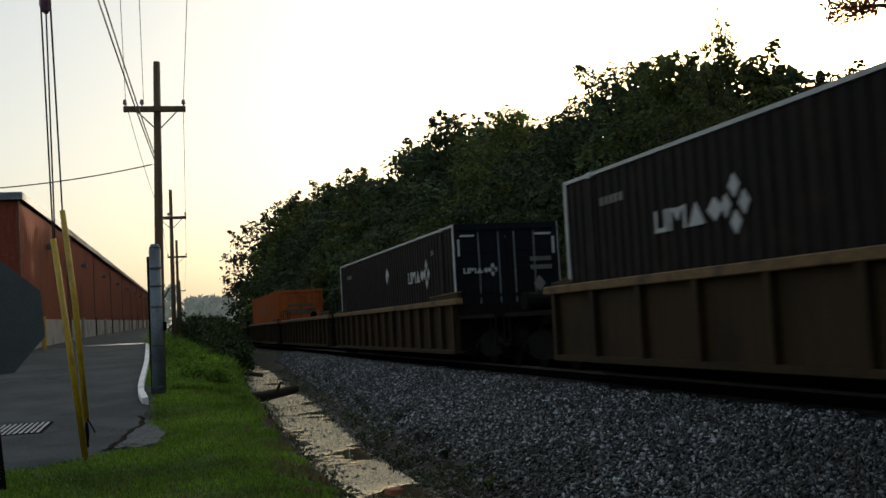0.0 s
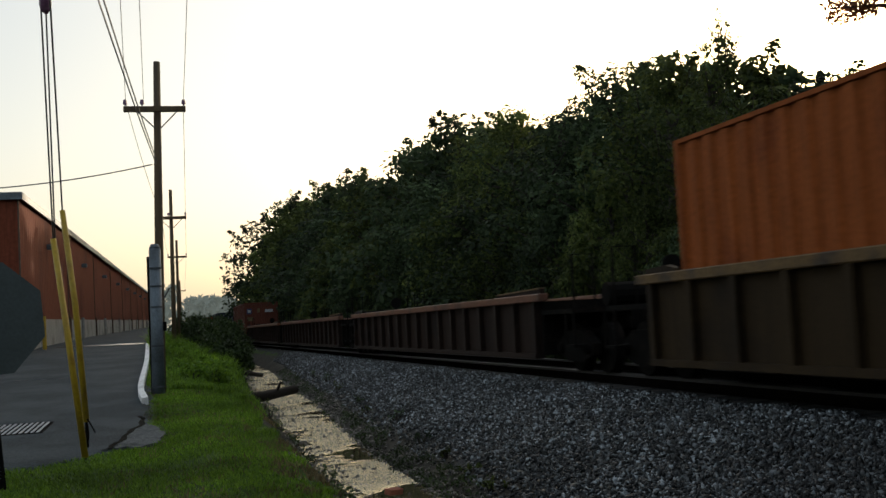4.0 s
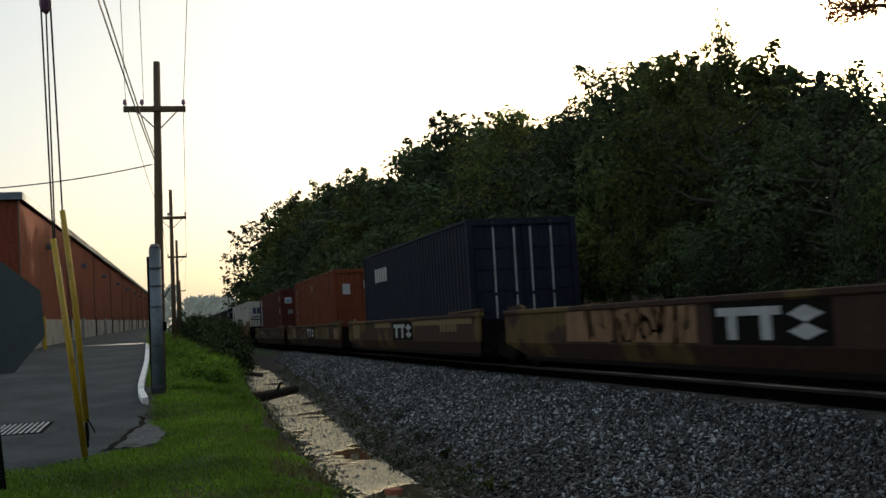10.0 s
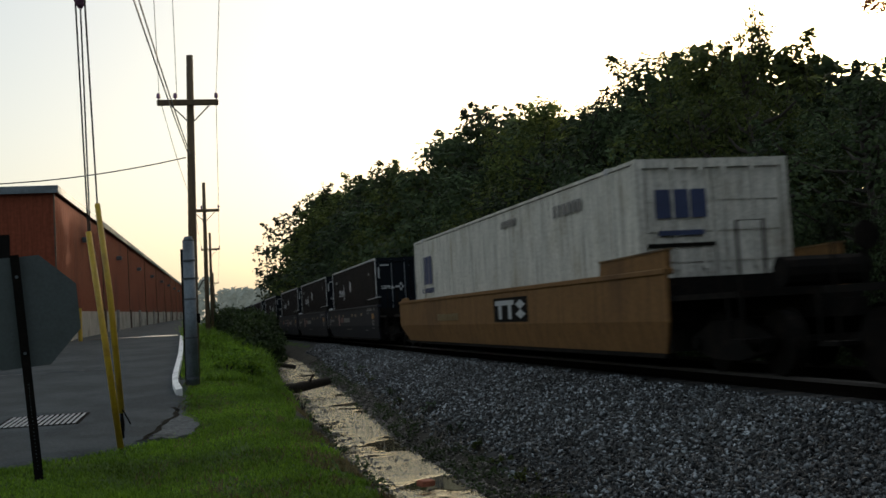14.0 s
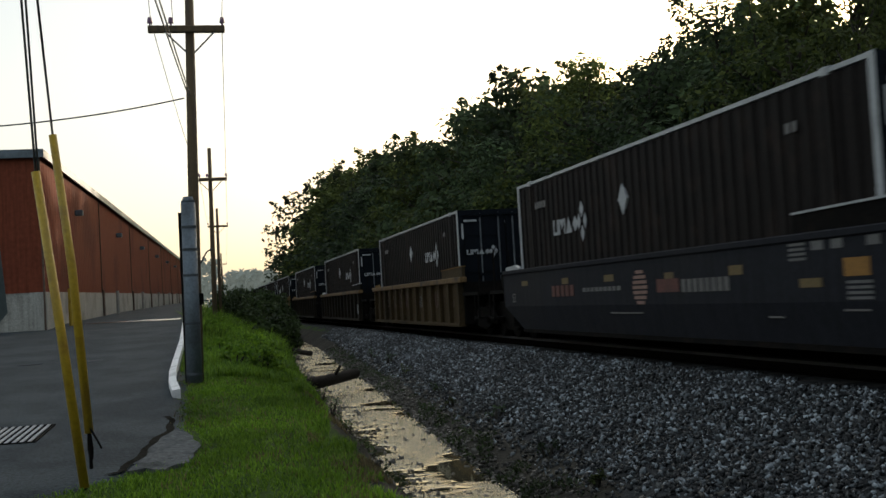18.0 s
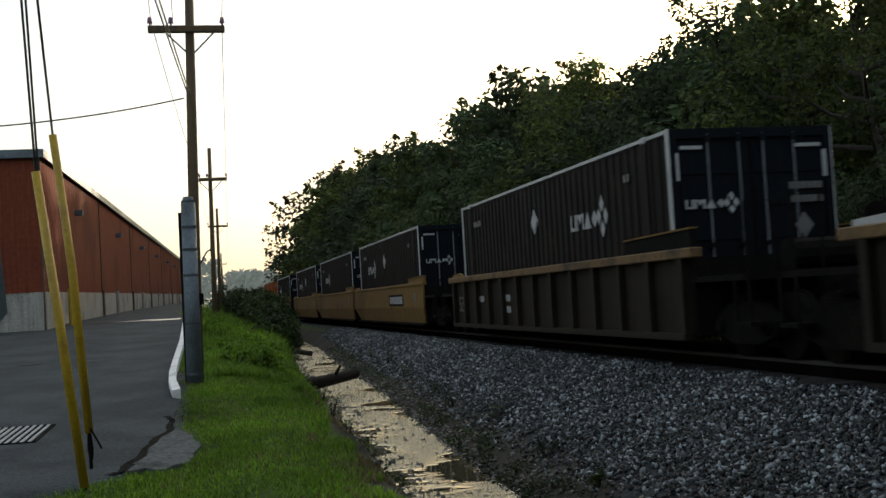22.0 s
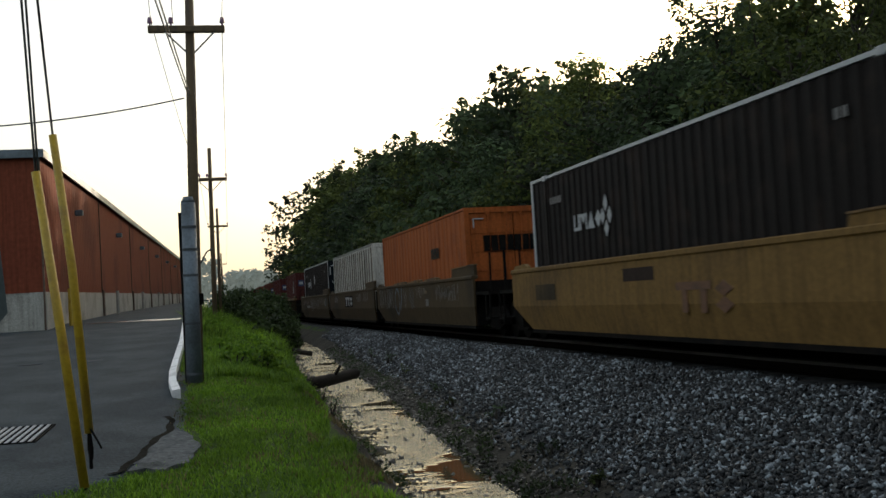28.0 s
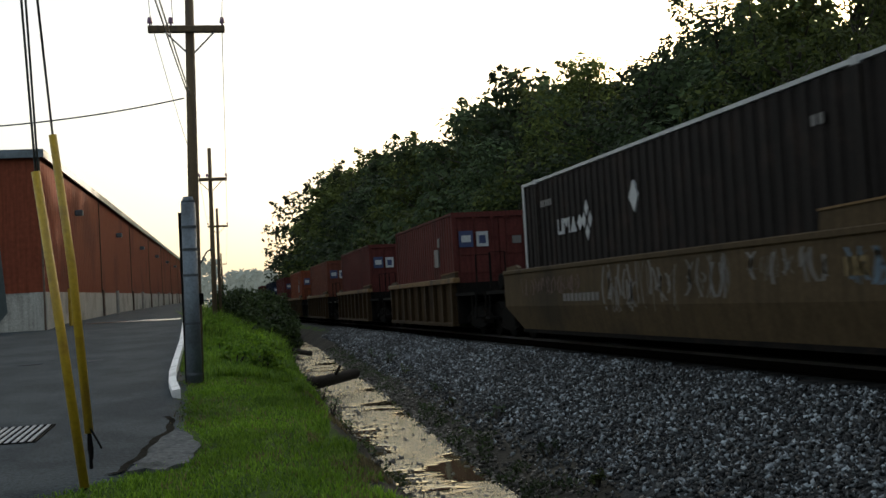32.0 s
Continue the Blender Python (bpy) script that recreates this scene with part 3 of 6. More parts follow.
P_FADED = mat("faded_red_lettering", (0.105, 0.045, 0.02), 0.7, vary=0.3, size=3, bump=0)
# lighter than the red-brown sides: light on the flange top is in the colour
P_REDRAIL_LIT = mat("lit_worn_red_rail", (0.15, 0.06, 0.032), 0.6, vary=0.3, size=1.5, grain=15, bump=0.1, second=(0.08, 0.035, 0.022), spec=0.3)
P_TOPRAIL = mat("worn_top_rail", (0.135, 0.082, 0.036), 0.7, vary=0.35, size=1.5, grain=15, bump=0.1, second=(0.05, 0.035, 0.027), spec=0.2)
P_ROD = mat("dull_lock_rod", (0.12, 0.13, 0.145), 0.6, vary=0.25, size=3, grain=20, bump=0, spec=0.2)

movers = []   # things that ride on the train, with their place along it


def bars(parent, name, material, x, sgn, y0, z0, w, h, n, gap=0.35, thick=0.006, label=""):
    """n upright bars on a side wall at x (facing sgn), standing for lettering."""
    s = Shape()
    step = w / n
    for k in range(n):
        a = y0 + k * step
        s.box(min(x, x + sgn * thick), max(x, x + sgn * thick), a, a + step * (1 - gap), z0, z0 + h)
    return part(name, s, material, parent, label)


def emblem_shapes(size):
    """Bars, a wedge and a lozenge in a row, then a ring of four small lozenges; (across, up) outlines."""
    q = size
    out = []
    u = 0.0
    for w in (.95, 1.25):
        out += [[(u, 0), (u + .2 * q, 0), (u + .2 * q, q), (u, q)], [(u + w * q - .2 * q, 0), (u + w * q, 0), (u + w * q, q), (u + w * q - .2 * q, q)]]
        out.append([(u + .2 * q, 0), (u + w * q - .2 * q, 0), (u + w * q - .2 * q, .2 * q), (u + .2 * q, .2 * q)] if w < 1 else [(u + .2 * q, q * .95), (u + w * q / 2, q * .35), (u + w * q - .2 * q, q * .95)])
        u += (w + .13) * q
    out.append([(u, 0), (u + 1.15 * q, 0), (u + .58 * q, q)])
    u += 1.3 * q
    out.append([(u, .5 * q), (u + .5 * q, 0), (u + q, .5 * q), (u + .5 * q, q)])
    cu, cv = u + 1.75 * q, .55 * q
    for du, dv in ((0, 1), (1, 0), (0, -1), (-1, 0)):
        a, b = cu + du * .55 * q, cv + dv * .72 * q
        r, rv = .34 * q, .5 * q
        out.append([(a - r, b), (a, b - rv), (a + r, b), (a, b + rv)])
    return out


def glyph_logo(parent, material, x, y, z, size, wide=1.0):
    """The row of plain shapes on the wall that faces the road."""
    s = Shape()
    for poly in emblem_shapes(size):
        s.prism([(y - u * wide, z + v) for u, v in poly], x - .006, x)
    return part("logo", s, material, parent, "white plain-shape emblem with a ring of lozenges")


def corrugated(s, x, sgn, y0, y1, z0, z1, pitch, depth):
    n = max(4, int((y1 - y0) / pitch))
    p = (y1 - y0) / n
    ys, ds = [], []
    for k in range(n):
        a = y0 + k * p
        ys += [a, a + p * .38, a + p * .5, a + p * .88]
        ds += [0, 0, depth, depth]
    ys.append(y1)
    ds.append(0)
    vs = [(x - sgn * d, y, z) for z in (z0, z1) for y, d in zip(ys, ds)]
    m = len(ys)
    s.add(vs, [(i, i + 1, m + i + 1, m + i) for i in range(m - 1)])


def container(kind, u0, u1, style):
    """A container; local y along the train with the end that faces the camera's stretch at -y. Base at z = 0."""
    length = u1 - u0
    h, w = 2.88, 1.295
    side, door, label = style["side"], style.get("door", style["side"]), style["label"]
    c = thing(kind, label, "container", group="containers on the train")
    y0, y1 = -length / 2, length / 2
    edge = style.get("edge", side)
    for sgn, nm in ((-1, "side_wall"), (1, "side_wall")):
        s = Shape()
        corrugated(s, sgn * (w - .012), sgn, y0 + .1, y1 - .1, .15, h - .07, style.get("pitch", .28), style.get("depth", .036))
        part(nm, s, side, c)
        part("top_rail", Shape().box(min(sgn * w, sgn * (w - .09)), max(sgn * w, sgn * (w - .09)), y0 + .1, y1 - .1, h - .055, h), style.get("rail", edge), c)
        part("bottom_rail", Shape().box(min(sgn * w, sgn * (w - .1)), max(sgn * w, sgn * (w - .1)), y0 + .12, y1 - .12, 0, .15), style.get("foot", side), c)
        for ye in (y0, y1):
            a, b = (ye, ye + .1) if ye < 0 else (ye - .1, ye)
            part("corner_post", Shape().box(min(sgn * (w + .004), sgn * (w - .12)), max(sgn * (w + .004), sgn * (w - .12)), a, b, 0, h), door if ye < 0 else side, c)
            part("post_edge", Shape().box(min(sgn * (w + .006), sgn * (w - .015)), max(sgn * (w + .006), sgn * (w - .015)), a - .004, b, 0, h + .004), edge, c)
            if style.get("posts"):
                q = 1.15 * length / 16.5
                yc = ye + q * (1 if ye < 0 else -1)
                part("lifting_post", Shape().box(min(sgn * (w + .012), sgn * (w - .06)), max(sgn * (w + .012), sgn * (w - .06)), yc - .07, yc + .07, .1, h + .02), side, c)
                part("lifting_casting", Shape().soft(min(sgn * (w + .02), sgn * (w - .12)), max(sgn * (w + .02), sgn * (w - .12)), yc - .08, yc + .08, h - .09, h + .015, .01), P_SILVER, c)
    s = Shape()
    corrugated(s, 0, 1, -w + .1, w - .1, y0 + .13, y1 - .13, .3, .02)
    roof = Shape()
    roof.add([(-y, z, h - .02 + x) for x, y, z in s.v], s.f)
    part("roof", roof, style.get("roof", side), c)
    part("floor", Shape().box(-w + .1, w - .1, y0 + .1, y1 - .1, .05, .14), M_STEEL, c)
    s = Shape()
    for k in range(9):
        a = -w + .12 + k * (2 * w - .24) / 9
        s.box(a, a + .16, y1 - .06, y1 - .02, .15, h - .12)
    s.box(-w + .1, w - .1, y1 - .1, y1 - .06, .1, h - .1)
    part("front_wall", s, side, c)
    part("header", Shape().box(-w + .12, w - .12, y0, y0 + .1, h - .14, h), door, c)
    part("sill", Shape().box(-w + .12, w - .12, y0, y0 + .1, 0, .13), door, c)
    for sgn in (-1, 1):
        a, b = sorted((sgn * .012, sgn * (w - .125)))
        s = Shape().box(a, b, y0 + .05, y0 + .09, .14, h - .15)
        d = part("door", s, door, c)
        for k in range(5):
            zc = .3 + k * .48
            part("door_panel", Shape().box(a + .04, b - .04, y0 + .03, y0 + .05, zc, zc + .32), door, d)
        for f in (.15, .53):
            xr = sgn * w * f
            rod = part("lock_rod", Shape().tube((xr, y0 + .015, .08), (xr, y0 + .015, h - .07), .018, n=6), style.get("rod", door), d)
        part("rod_bracket", Shape().box(sgn * w * .15 - .05, sgn * w * .15 + .05, y0 - .01, y0 + .035, 1.15, 1.22).box(sgn * w * .53 - .05, sgn * w * .53 + .05, y0 - .01, y0 + .035, 1.15, 1.22)
             .box(sgn * w * .15 - .05, sgn * w * .15 + .05, y0 - .01, y0 + .035, h - .2, h - .1).box(sgn * w * .53 - .05, sgn * w * .53 + .05, y0 - .01, y0 + .035, h - .2, h - .1), door, d)
    for f in style.get("marks", ()):
        f(c, y0, y1, h, w)
    movers.append((c, (u0 + u1) / 2, RAIL_Z + 0.36))
    return c


def flat_mark(parent, name, material, y0, y1, z0, z1, w, label=""):
    """A painted field on the wall that faces the road."""
    return part(name, Shape().box(-w - .009, -w + .03, y0, y1, z0, z1), material, parent, label)


def end_mark(parent, name, material, x0, x1, z0, z1, y0, label="", proud=.002):
    return part(name, Shape().box(x0, x1, y0 - proud, y0 + .04, z0, z1), material, parent, label)


def lozenge(parent, material, x, y, z, r, flat="x", name="placard"):
    poly = [(y - r * .75, z), (y, z - r), (y + r * .75, z), (y, z + r)]
    if flat == "x":
        return part(name, Shape().prism(poly, x - .008, x + .03), material, parent)
    return part(name, Shape().prism(poly, x - .002, x + .04, "y"), material, parent)


def charcoal_box_marks(logo_at, diamond_at, size, wide=1.0):
    def f(c, y0, y1, h, w):
        L = y1 - y0
        glyph_logo(c, P_MARK, -w - .001, y1 - L * logo_at, 1.70, size, wide)
        if diamond_at:
            lozenge(c, P_MARK, -w, y1 - L * diamond_at, 2.06, .25)
        bars(c, "number_lettering", GRAFFITI[0], -w - .001, -1, y1 - L * .145, h * .8, L * .055, .13, 5)
        bars(c, "number_lettering", GRAFFITI[0], -w - .001, -1, y0 + L * .12, h * .8, .3, .12, 2)
        # door end
        s = Shape()
        for poly in emblem_shapes(.13):
            s.prism([(-1.08 + u, 1.72 + v) for u, v in poly], y0 - .004, y0 + .04, "y")
        part("logo", s, P_MARK, c)
        end_mark(c, "reflector", P_MARK, -1.12, -.78, h - .3, h - .25, y0)
        end_mark(c, "reflector", P_MARK, .72, 1.12, h - .3, h - .25, y0)
        end_mark(c, "reflector", P_MARK, -1.2, -1.15, h - .75, h - .35, y0)
        end_mark(c, "reflector", P_MARK, 1.15, 1.2, h - .75, h - .35, y0)
        lozenge(c, GRAFFITI[0], y0, .78, 1.42, .19, "y")
        for r in range(2):
            s = Shape()
            for k in range(6):
                s.box(.58 + k * .09, .58 + k * .09 + .07, y0 - .004, y0 + .04, 1.76 + r * .2, 1.86 + r * .2)
            part("number_lettering", s, GRAFFITI[0], c)
    return f


def simple_marks(fields=(), ends=()):
    """fields: (material, from the far end 0..1, width, z0, z1) on the side; ends: (material, x0, x1, z0, z1)."""
    def f(c, y0, y1, h, w):
        L = y1 - y0
        for m, a, wd, z0, z1 in fields:
            flat_mark(c, "painted_mark", m, y1 - L * a - wd, y1 - L * a, z0, z1, w + .0004 * (a * 10) + (.003 if wd < .25 else 0))
        for k, (m, x0, x1, z0, z1) in enumerate(ends):
            end_mark(c, "painted_mark", m, x0, x1, z0, z1, y0, "", .002 + .003 * k)
    return f


def word_marks(material, at, width, z0, h, n, ends=()):
    def f(c, y0, y1, hh, w):
        L = y1 - y0
        bars(c, "block_lettering", material, -w - .001, -1, y1 - L * at - width, z0, width, h, n, .25)
        for m, x0, x1, z0e, z1e in ends:
            end_mark(c, "painted_mark", m, x0, x1, z0e, z1e, y0)
    return f


CHARCOAL_BOX = dict(side=P_CHAR, door=P_NAVY, edge=P_SILVER, rail=P_SILVER, rod=P_ROD, foot=P_SILVER, posts=True, pitch=.3, depth=.03,
            label="charcoal domestic container with silver edges, white block lettering and navy doors")


def charcoal_box(u0, u1, logo_at=.18, diamond_at=.46, size=.29, wide=1.0):
    st = dict(CHARCOAL_BOX, marks=[charcoal_box_marks(logo_at, diamond_at, size, wide)])
    return container("container", u0, u1, st)


# -- well cars --
def truck_at(car, y, base=1.6):
    t = part("truck", Shape().box(-1.0, 1.0, y - .2, y + .2, .45, .75), M_DARKSTEEL, car)
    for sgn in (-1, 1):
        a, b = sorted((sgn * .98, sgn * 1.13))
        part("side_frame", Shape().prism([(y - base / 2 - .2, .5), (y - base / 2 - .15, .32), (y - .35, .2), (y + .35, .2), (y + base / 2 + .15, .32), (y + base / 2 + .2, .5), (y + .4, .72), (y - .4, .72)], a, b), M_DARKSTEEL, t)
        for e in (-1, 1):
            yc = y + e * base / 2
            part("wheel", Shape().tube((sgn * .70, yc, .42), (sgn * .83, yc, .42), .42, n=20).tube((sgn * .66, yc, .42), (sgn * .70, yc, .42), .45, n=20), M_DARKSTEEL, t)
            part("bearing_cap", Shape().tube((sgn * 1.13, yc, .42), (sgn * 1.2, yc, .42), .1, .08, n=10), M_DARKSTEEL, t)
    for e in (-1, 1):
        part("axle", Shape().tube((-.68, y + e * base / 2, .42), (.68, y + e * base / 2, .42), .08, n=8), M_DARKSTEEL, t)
    return t


def well_car(u0, u1, style, ends, marks=()):
    """u0..u1: the well. ends: (near, far) lengths of the platforms beyond the well; 0 where the next unit carries the truck."""
    L = u1 - u0
    y0, y1 = -L / 2, L / 2
    paint = style["paint"]
    car = thing("well_car", style["label"], "rail car", group="cars of the train")
    ribbed = style["ribbed"]
    dz = style.get("lower", .06)
    if ribbed:
        car["ribbed"] = 1
    if dz > .1:
        car["low"] = 1
    for sgn in (-1, 1):
        o, i = sgn * 1.44, sgn * 1.36
        a, b = sorted((o, i))
        if ribbed:
            s = Shape().box(min(sgn * 1.355, sgn * 1.395), max(sgn * 1.355, sgn * 1.395), y0, y1, .28, 1.44 - dz)
            sw = part("side_sill", s, paint, car)
            a2, b2 = sorted((sgn * 1.34, sgn * 1.52))
            part("top_flange", Shape().soft(a2, b2, y0 - .35, y1 + .35, 1.42 - dz, 1.56 - dz, .015), style.get("top", P_TOPRAIL), car)
            part("bottom_flange", Shape().box(a2, b2, y0, y1, .24, .33), paint, car)
            n = max(6, int(round(L / style.get("pitch", 1.15))))
            for k in range(n + 1):
                yc = y0 + .06 + (L - .12) * k / n
                a3, b3 = sorted((sgn * 1.395, sgn * 1.505))
                part("rib", Shape().add([(a3, yc - .07, .33), (b3, yc - .05, .33), (b3, yc + .05, .33), (a3, yc + .07, .33), (a3, yc - .07, 1.42 - dz), (b3, yc - .05, 1.42 - dz), (b3, yc + .05, 1.42 - dz), (a3, yc + .07, 1.42 - dz)],
                                        [(3, 2, 1, 0), (4, 5, 6, 7), (0, 1, 5, 4), (1, 2, 6, 5), (2, 3, 7, 6), (3, 0, 4, 7)]), paint, sw)
        else:
            cut = .75
            rows = [(1.47, 1.5 - dz, -.25, -.25), (1.47, style.get("bend", .74), -.25, -.25), (1.365, .26, .1, cut)]
            vs = []
            for inset in (0, .05):
                for x, z, e0, e1 in rows:
                    vs += [(sgn * (x - inset), y0 + e0, z), (sgn * (x - inset), y1 - e1, z)]
            fs = [(0, 1, 3, 2), (2, 3, 5, 4), (6, 8, 9, 7), (8, 10, 11, 9), (0, 2, 8, 6), (2, 4, 10, 8), (1, 7, 9, 3), (3, 9, 11, 5), (4, 5, 11, 10), (0, 6, 7, 1)]
            part("side_sill", Shape().add(vs, fs), paint, car)
            a2, b2 = sorted((sgn * 1.34, sgn * 1.5))
            part("top_flange", Shape().soft(a2, b2, y0 - .25, y1 + .25, 1.47 - dz, 1.56 - dz, .015), paint, car)
            a5, b5 = sorted((sgn * 1.2, sgn * 1.39))
            part("bottom_flange", Shape().box(a5, b5, y0 + .1, y1 - cut, .2, .27), M_DARKSTEEL, car)
        a4, b4 = sorted((sgn * 1.345, sgn * 1.425))
        hood = min(2.4, L * .155)
        up = style.get("rise", .25)
        part("guide_hood", Shape().prism([(y0 - .2, 1.55 - dz), (y0 + hood + .05, 1.55 - dz), (y0 + hood, 1.53 + up - dz), (y0 - .2, 1.57 + up - dz)], a4, b4), style.get("hood", paint), car)
        part("hood_edge", Shape().prism([(y0 - .22, 1.565 + up - dz), (y0 + hood + .02, 1.525 + up - dz), (y0 + hood + .02, 1.55 + up - dz), (y0 - .22, 1.59 + up - dz)], min(sgn * 1.33, sgn * 1.445), max(sgn * 1.33, sgn * 1.445)), style.get("lip", P_TOPRAIL), car)
        part("guide_hood", Shape().prism([(y1 - .75, 1.55 - dz), (y1 + .2, 1.55 - dz), (y1 + .2, 1.63 - dz), (y1 - .5, 1.66 - dz), (y1 - .72, 1.6 - dz)], a4, b4), style.get("lip", paint), car)
        for fa, fb in style.get("plates", ()):
            part("guide_plate", Shape().prism([(y0 + L * fa, 1.55 - dz), (y0 + L * fb, 1.55 - dz), (y0 + L * fb - .05, 1.60 - dz), (y0 + L * fa + .25, 1.64 - dz), (y0 + L * fa + .05, 1.62 - dz)], min(sgn * 1.38, sgn * 1.51), max(sgn * 1.38, sgn * 1.51)), P_TOPRAIL, car)
    for k in range(6):
        yc = y0 + (k + .5) * L / 6
        part("cross_bearer", Shape().box(-1.2, 1.2, yc - .2, yc + .2, .26, .34), M_DARKSTEEL, car)
    for ye, sg, ext in ((y0, -1, ends[0]), (y1, 1, ends[1])):
        a, b = sorted((ye, ye + sg * .12))
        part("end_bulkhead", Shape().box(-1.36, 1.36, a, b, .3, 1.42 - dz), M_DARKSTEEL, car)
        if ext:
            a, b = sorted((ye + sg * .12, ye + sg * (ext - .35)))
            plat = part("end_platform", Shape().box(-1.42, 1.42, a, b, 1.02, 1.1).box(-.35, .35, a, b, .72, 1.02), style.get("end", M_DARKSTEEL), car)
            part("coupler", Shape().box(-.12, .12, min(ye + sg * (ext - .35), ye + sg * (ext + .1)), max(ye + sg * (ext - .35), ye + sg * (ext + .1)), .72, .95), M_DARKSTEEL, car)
            tc = ye + sg * max(.75, ext * .5)
            truck_at(car, tc, min(1.7, ext * .62))
            ye2 = ye + sg * (ext - .45)
            for sgn in (-1, 1):
                part("grab_iron", Shape().path([(sgn * 1.32, ye2, 1.1), (sgn * 1.32, ye2, 2.0), (sgn * .95, ye2, 2.0), (sgn * .95, ye2, 1.1)], [.02] * 4, 6), M_DARKSTEEL, car)
                part("step", Shape().box(min(sgn * 1.2, sgn * 1.44), max(sgn * 1.2, sgn * 1.44), ye2 - .2, ye2 + .2, .45, .5).box(min(sgn * 1.4, sgn * 1.43), max(sgn * 1.4, sgn * 1.43), ye2 - .2, ye2 - .16, .45, 1.05).box(min(sgn * 1.4, sgn * 1.43), max(sgn * 1.4, sgn * 1.43), ye2 + .16, ye2 + .2, .45, 1.05), M_DARKSTEEL, car)
            if sg < 0:
                part("brake_wheel", Shape().tube((.5, ye2 - .05, 1.75), (.5, ye2, 1.75), .19, n=14).tube((.5, ye2, 1.1), (.5, ye2, 1.75), .03, n=6), M_DARKSTEEL, car)
                part("brake_cylinder", Shape().tube((-.7, a + .2, 1.32), (.5, a + .2, 1.32), .2, n=12), M_DARKSTEEL, car)
        elif sg > 0:
            a = ye + .12
            # beam broadened to a black plate that stands for shade in the gap
            part("articulation_beam", Shape().box(-1.15, 1.15, a, a + .9, .36, 1.08), M_DARKSTEEL, car)
            truck_at(car, ye + style.get("half_gap", .6), style.get("base", 1.3))
    for f in marks:
        f(car, y0, y1)
    movers.append((car, (u0 + u1) / 2, RAIL_Z))
    return car


def face(car):
    """Where the outer face of a car's side plate lies."""
    return -1.396 if car.get("ribbed") else -1.472


def side_words(material, at, width, z0, h, n):
    def f(car, y0, y1):
        L = y1 - y0
        bars(car, "lettering", material, face(car), -1, y0 + L * at, z0, width, h, n, .3, .008)
    return f


def side_patch(material, at, width, z0, z1, name="paint_patch"):
    def f(car, y0, y1):
        L = y1 - y0
        part(name, Shape().box(face(car) - .003, face(car) + .01, y0 + L * at, y0 + L * at + width, z0, z1), material, car)
    return f


def side_disc(material, at, z, r):
    def f(car, y0, y1):
        L = y1 - y0
        s = Shape()
        for k in range(7):
            zc = z - r + (k + .5) * 2 * r / 7
            hw = math.sqrt(max(.01, r * r - (zc - z) ** 2))
            s.box(-1.479, -1.46, y0 + L * at - hw, y0 + L * at + hw, zc - r / 11, zc + r / 11)
        part("disc_emblem", s, material, car, "striped disc emblem")
    return f


def side_digits(at, z, size):
    """The number 53 in white."""
    def f(car, y0, y1):
        L = y1 - y0
        cu = bpy.data.curves.new("digits", "FONT")
        cu.body, cu.size, cu.extrude = "53", size, 0.004
        tmp = bpy.data.objects.new("digits", cu)
        me = bpy.data.meshes.new_from_object(tmp)
        bpy.data.objects.remove(tmp)
        ob = part("digits", me, GRAFFITI[2], car)
        ob.matrix_basis = Matrix(((0, 0, -1, face(car) - .006), (-1, 0, 0, y1 - L * at), (0, 1, 0, z), (0, 0, 0, 1)))
    return f


def scrawl(at, width, colour, seed):
    """Sprayed loops and strokes on a side sill."""
    def f(car, y0, y1):
        L = y1 - y0
        rnd = random.Random(seed)
        s = Shape()
        fx = face(car) - .003
        y = y0 + L * at
        low = .2 if car.get("low") else 0
        for k in range(int(width / .3)):
            yc, zc = y + k * .3 + rnd.uniform(-.08, .08), rnd.uniform(.98, 1.12) - low
            tall = rnd.uniform(.2, .42)
            strokes = []
            for loop in range(rnd.randint(1, 2)):
                r1, r2, ph, turn = rnd.uniform(.07, .2), tall * rnd.uniform(.5, 1.0), rnd.uniform(0, 6), rnd.uniform(.45, .8)
                dz = rnd.uniform(-.12, .1)
                strokes.append([(yc + math.cos(ph + q * turn) * r1 + q * rnd.uniform(-.01, .02), zc + dz + math.sin(ph + q * turn) * r2) for q in range(rnd.randint(5, 10))])
            lean = rnd.uniform(-.15, .15)
            strokes.append([(yc - lean, zc - tall), (yc + rnd.uniform(-.04, .04), zc), (yc + lean, zc + tall * .9)])
            for pts in strokes:
                half = rnd.choice((.012, .018, .026, .04))
                for (a, b), (c, d) in zip(pts, pts[1:]):
                    b, d = min(b, 1.42 - low), min(d, 1.42 - low)
                    b, d = max(b, .76 if not low else .55), max(d, .76 if not low else .55)
                    n = Vector((-(d - b), c - a))
                    if n.length < 1e-4:
                        continue
                    n = n.normalized() * half
                    s.add([(fx, a - n.x, b - n.y), (fx, c - n.x, d - n.y), (fx, c + n.x, d + n.y), (fx, a + n.x, b + n.y)], [(0, 1, 2, 3)])
        part("graffiti", s, GRAFFITI[colour], car, "sprayed graffiti")["kind"] = "stuff"
    return f


RIB = dict(paint=W_BROWN, ribbed=True, rise=.13, label="brown ribbed well car streaked with rust and dust")
RIBRED = dict(paint=W_REDBROWN, ribbed=True, rise=.08, lower=.16, top=P_REDRAIL_LIT, label="empty dark red-brown ribbed well car")
RIBOCH = dict(paint=W_GRIME, ribbed=True, label="grimy ribbed well car with worn yellowed paint")
RIBDK = dict(paint=W_DKBROWN, ribbed=True, lip=P_SILVER, hood=M_DARKSTEEL, label="dark brown ribbed well car with white numbers")
YEL = dict(paint=W_YELLOW, ribbed=False, rise=.17, label="smooth-sided yellow well car")
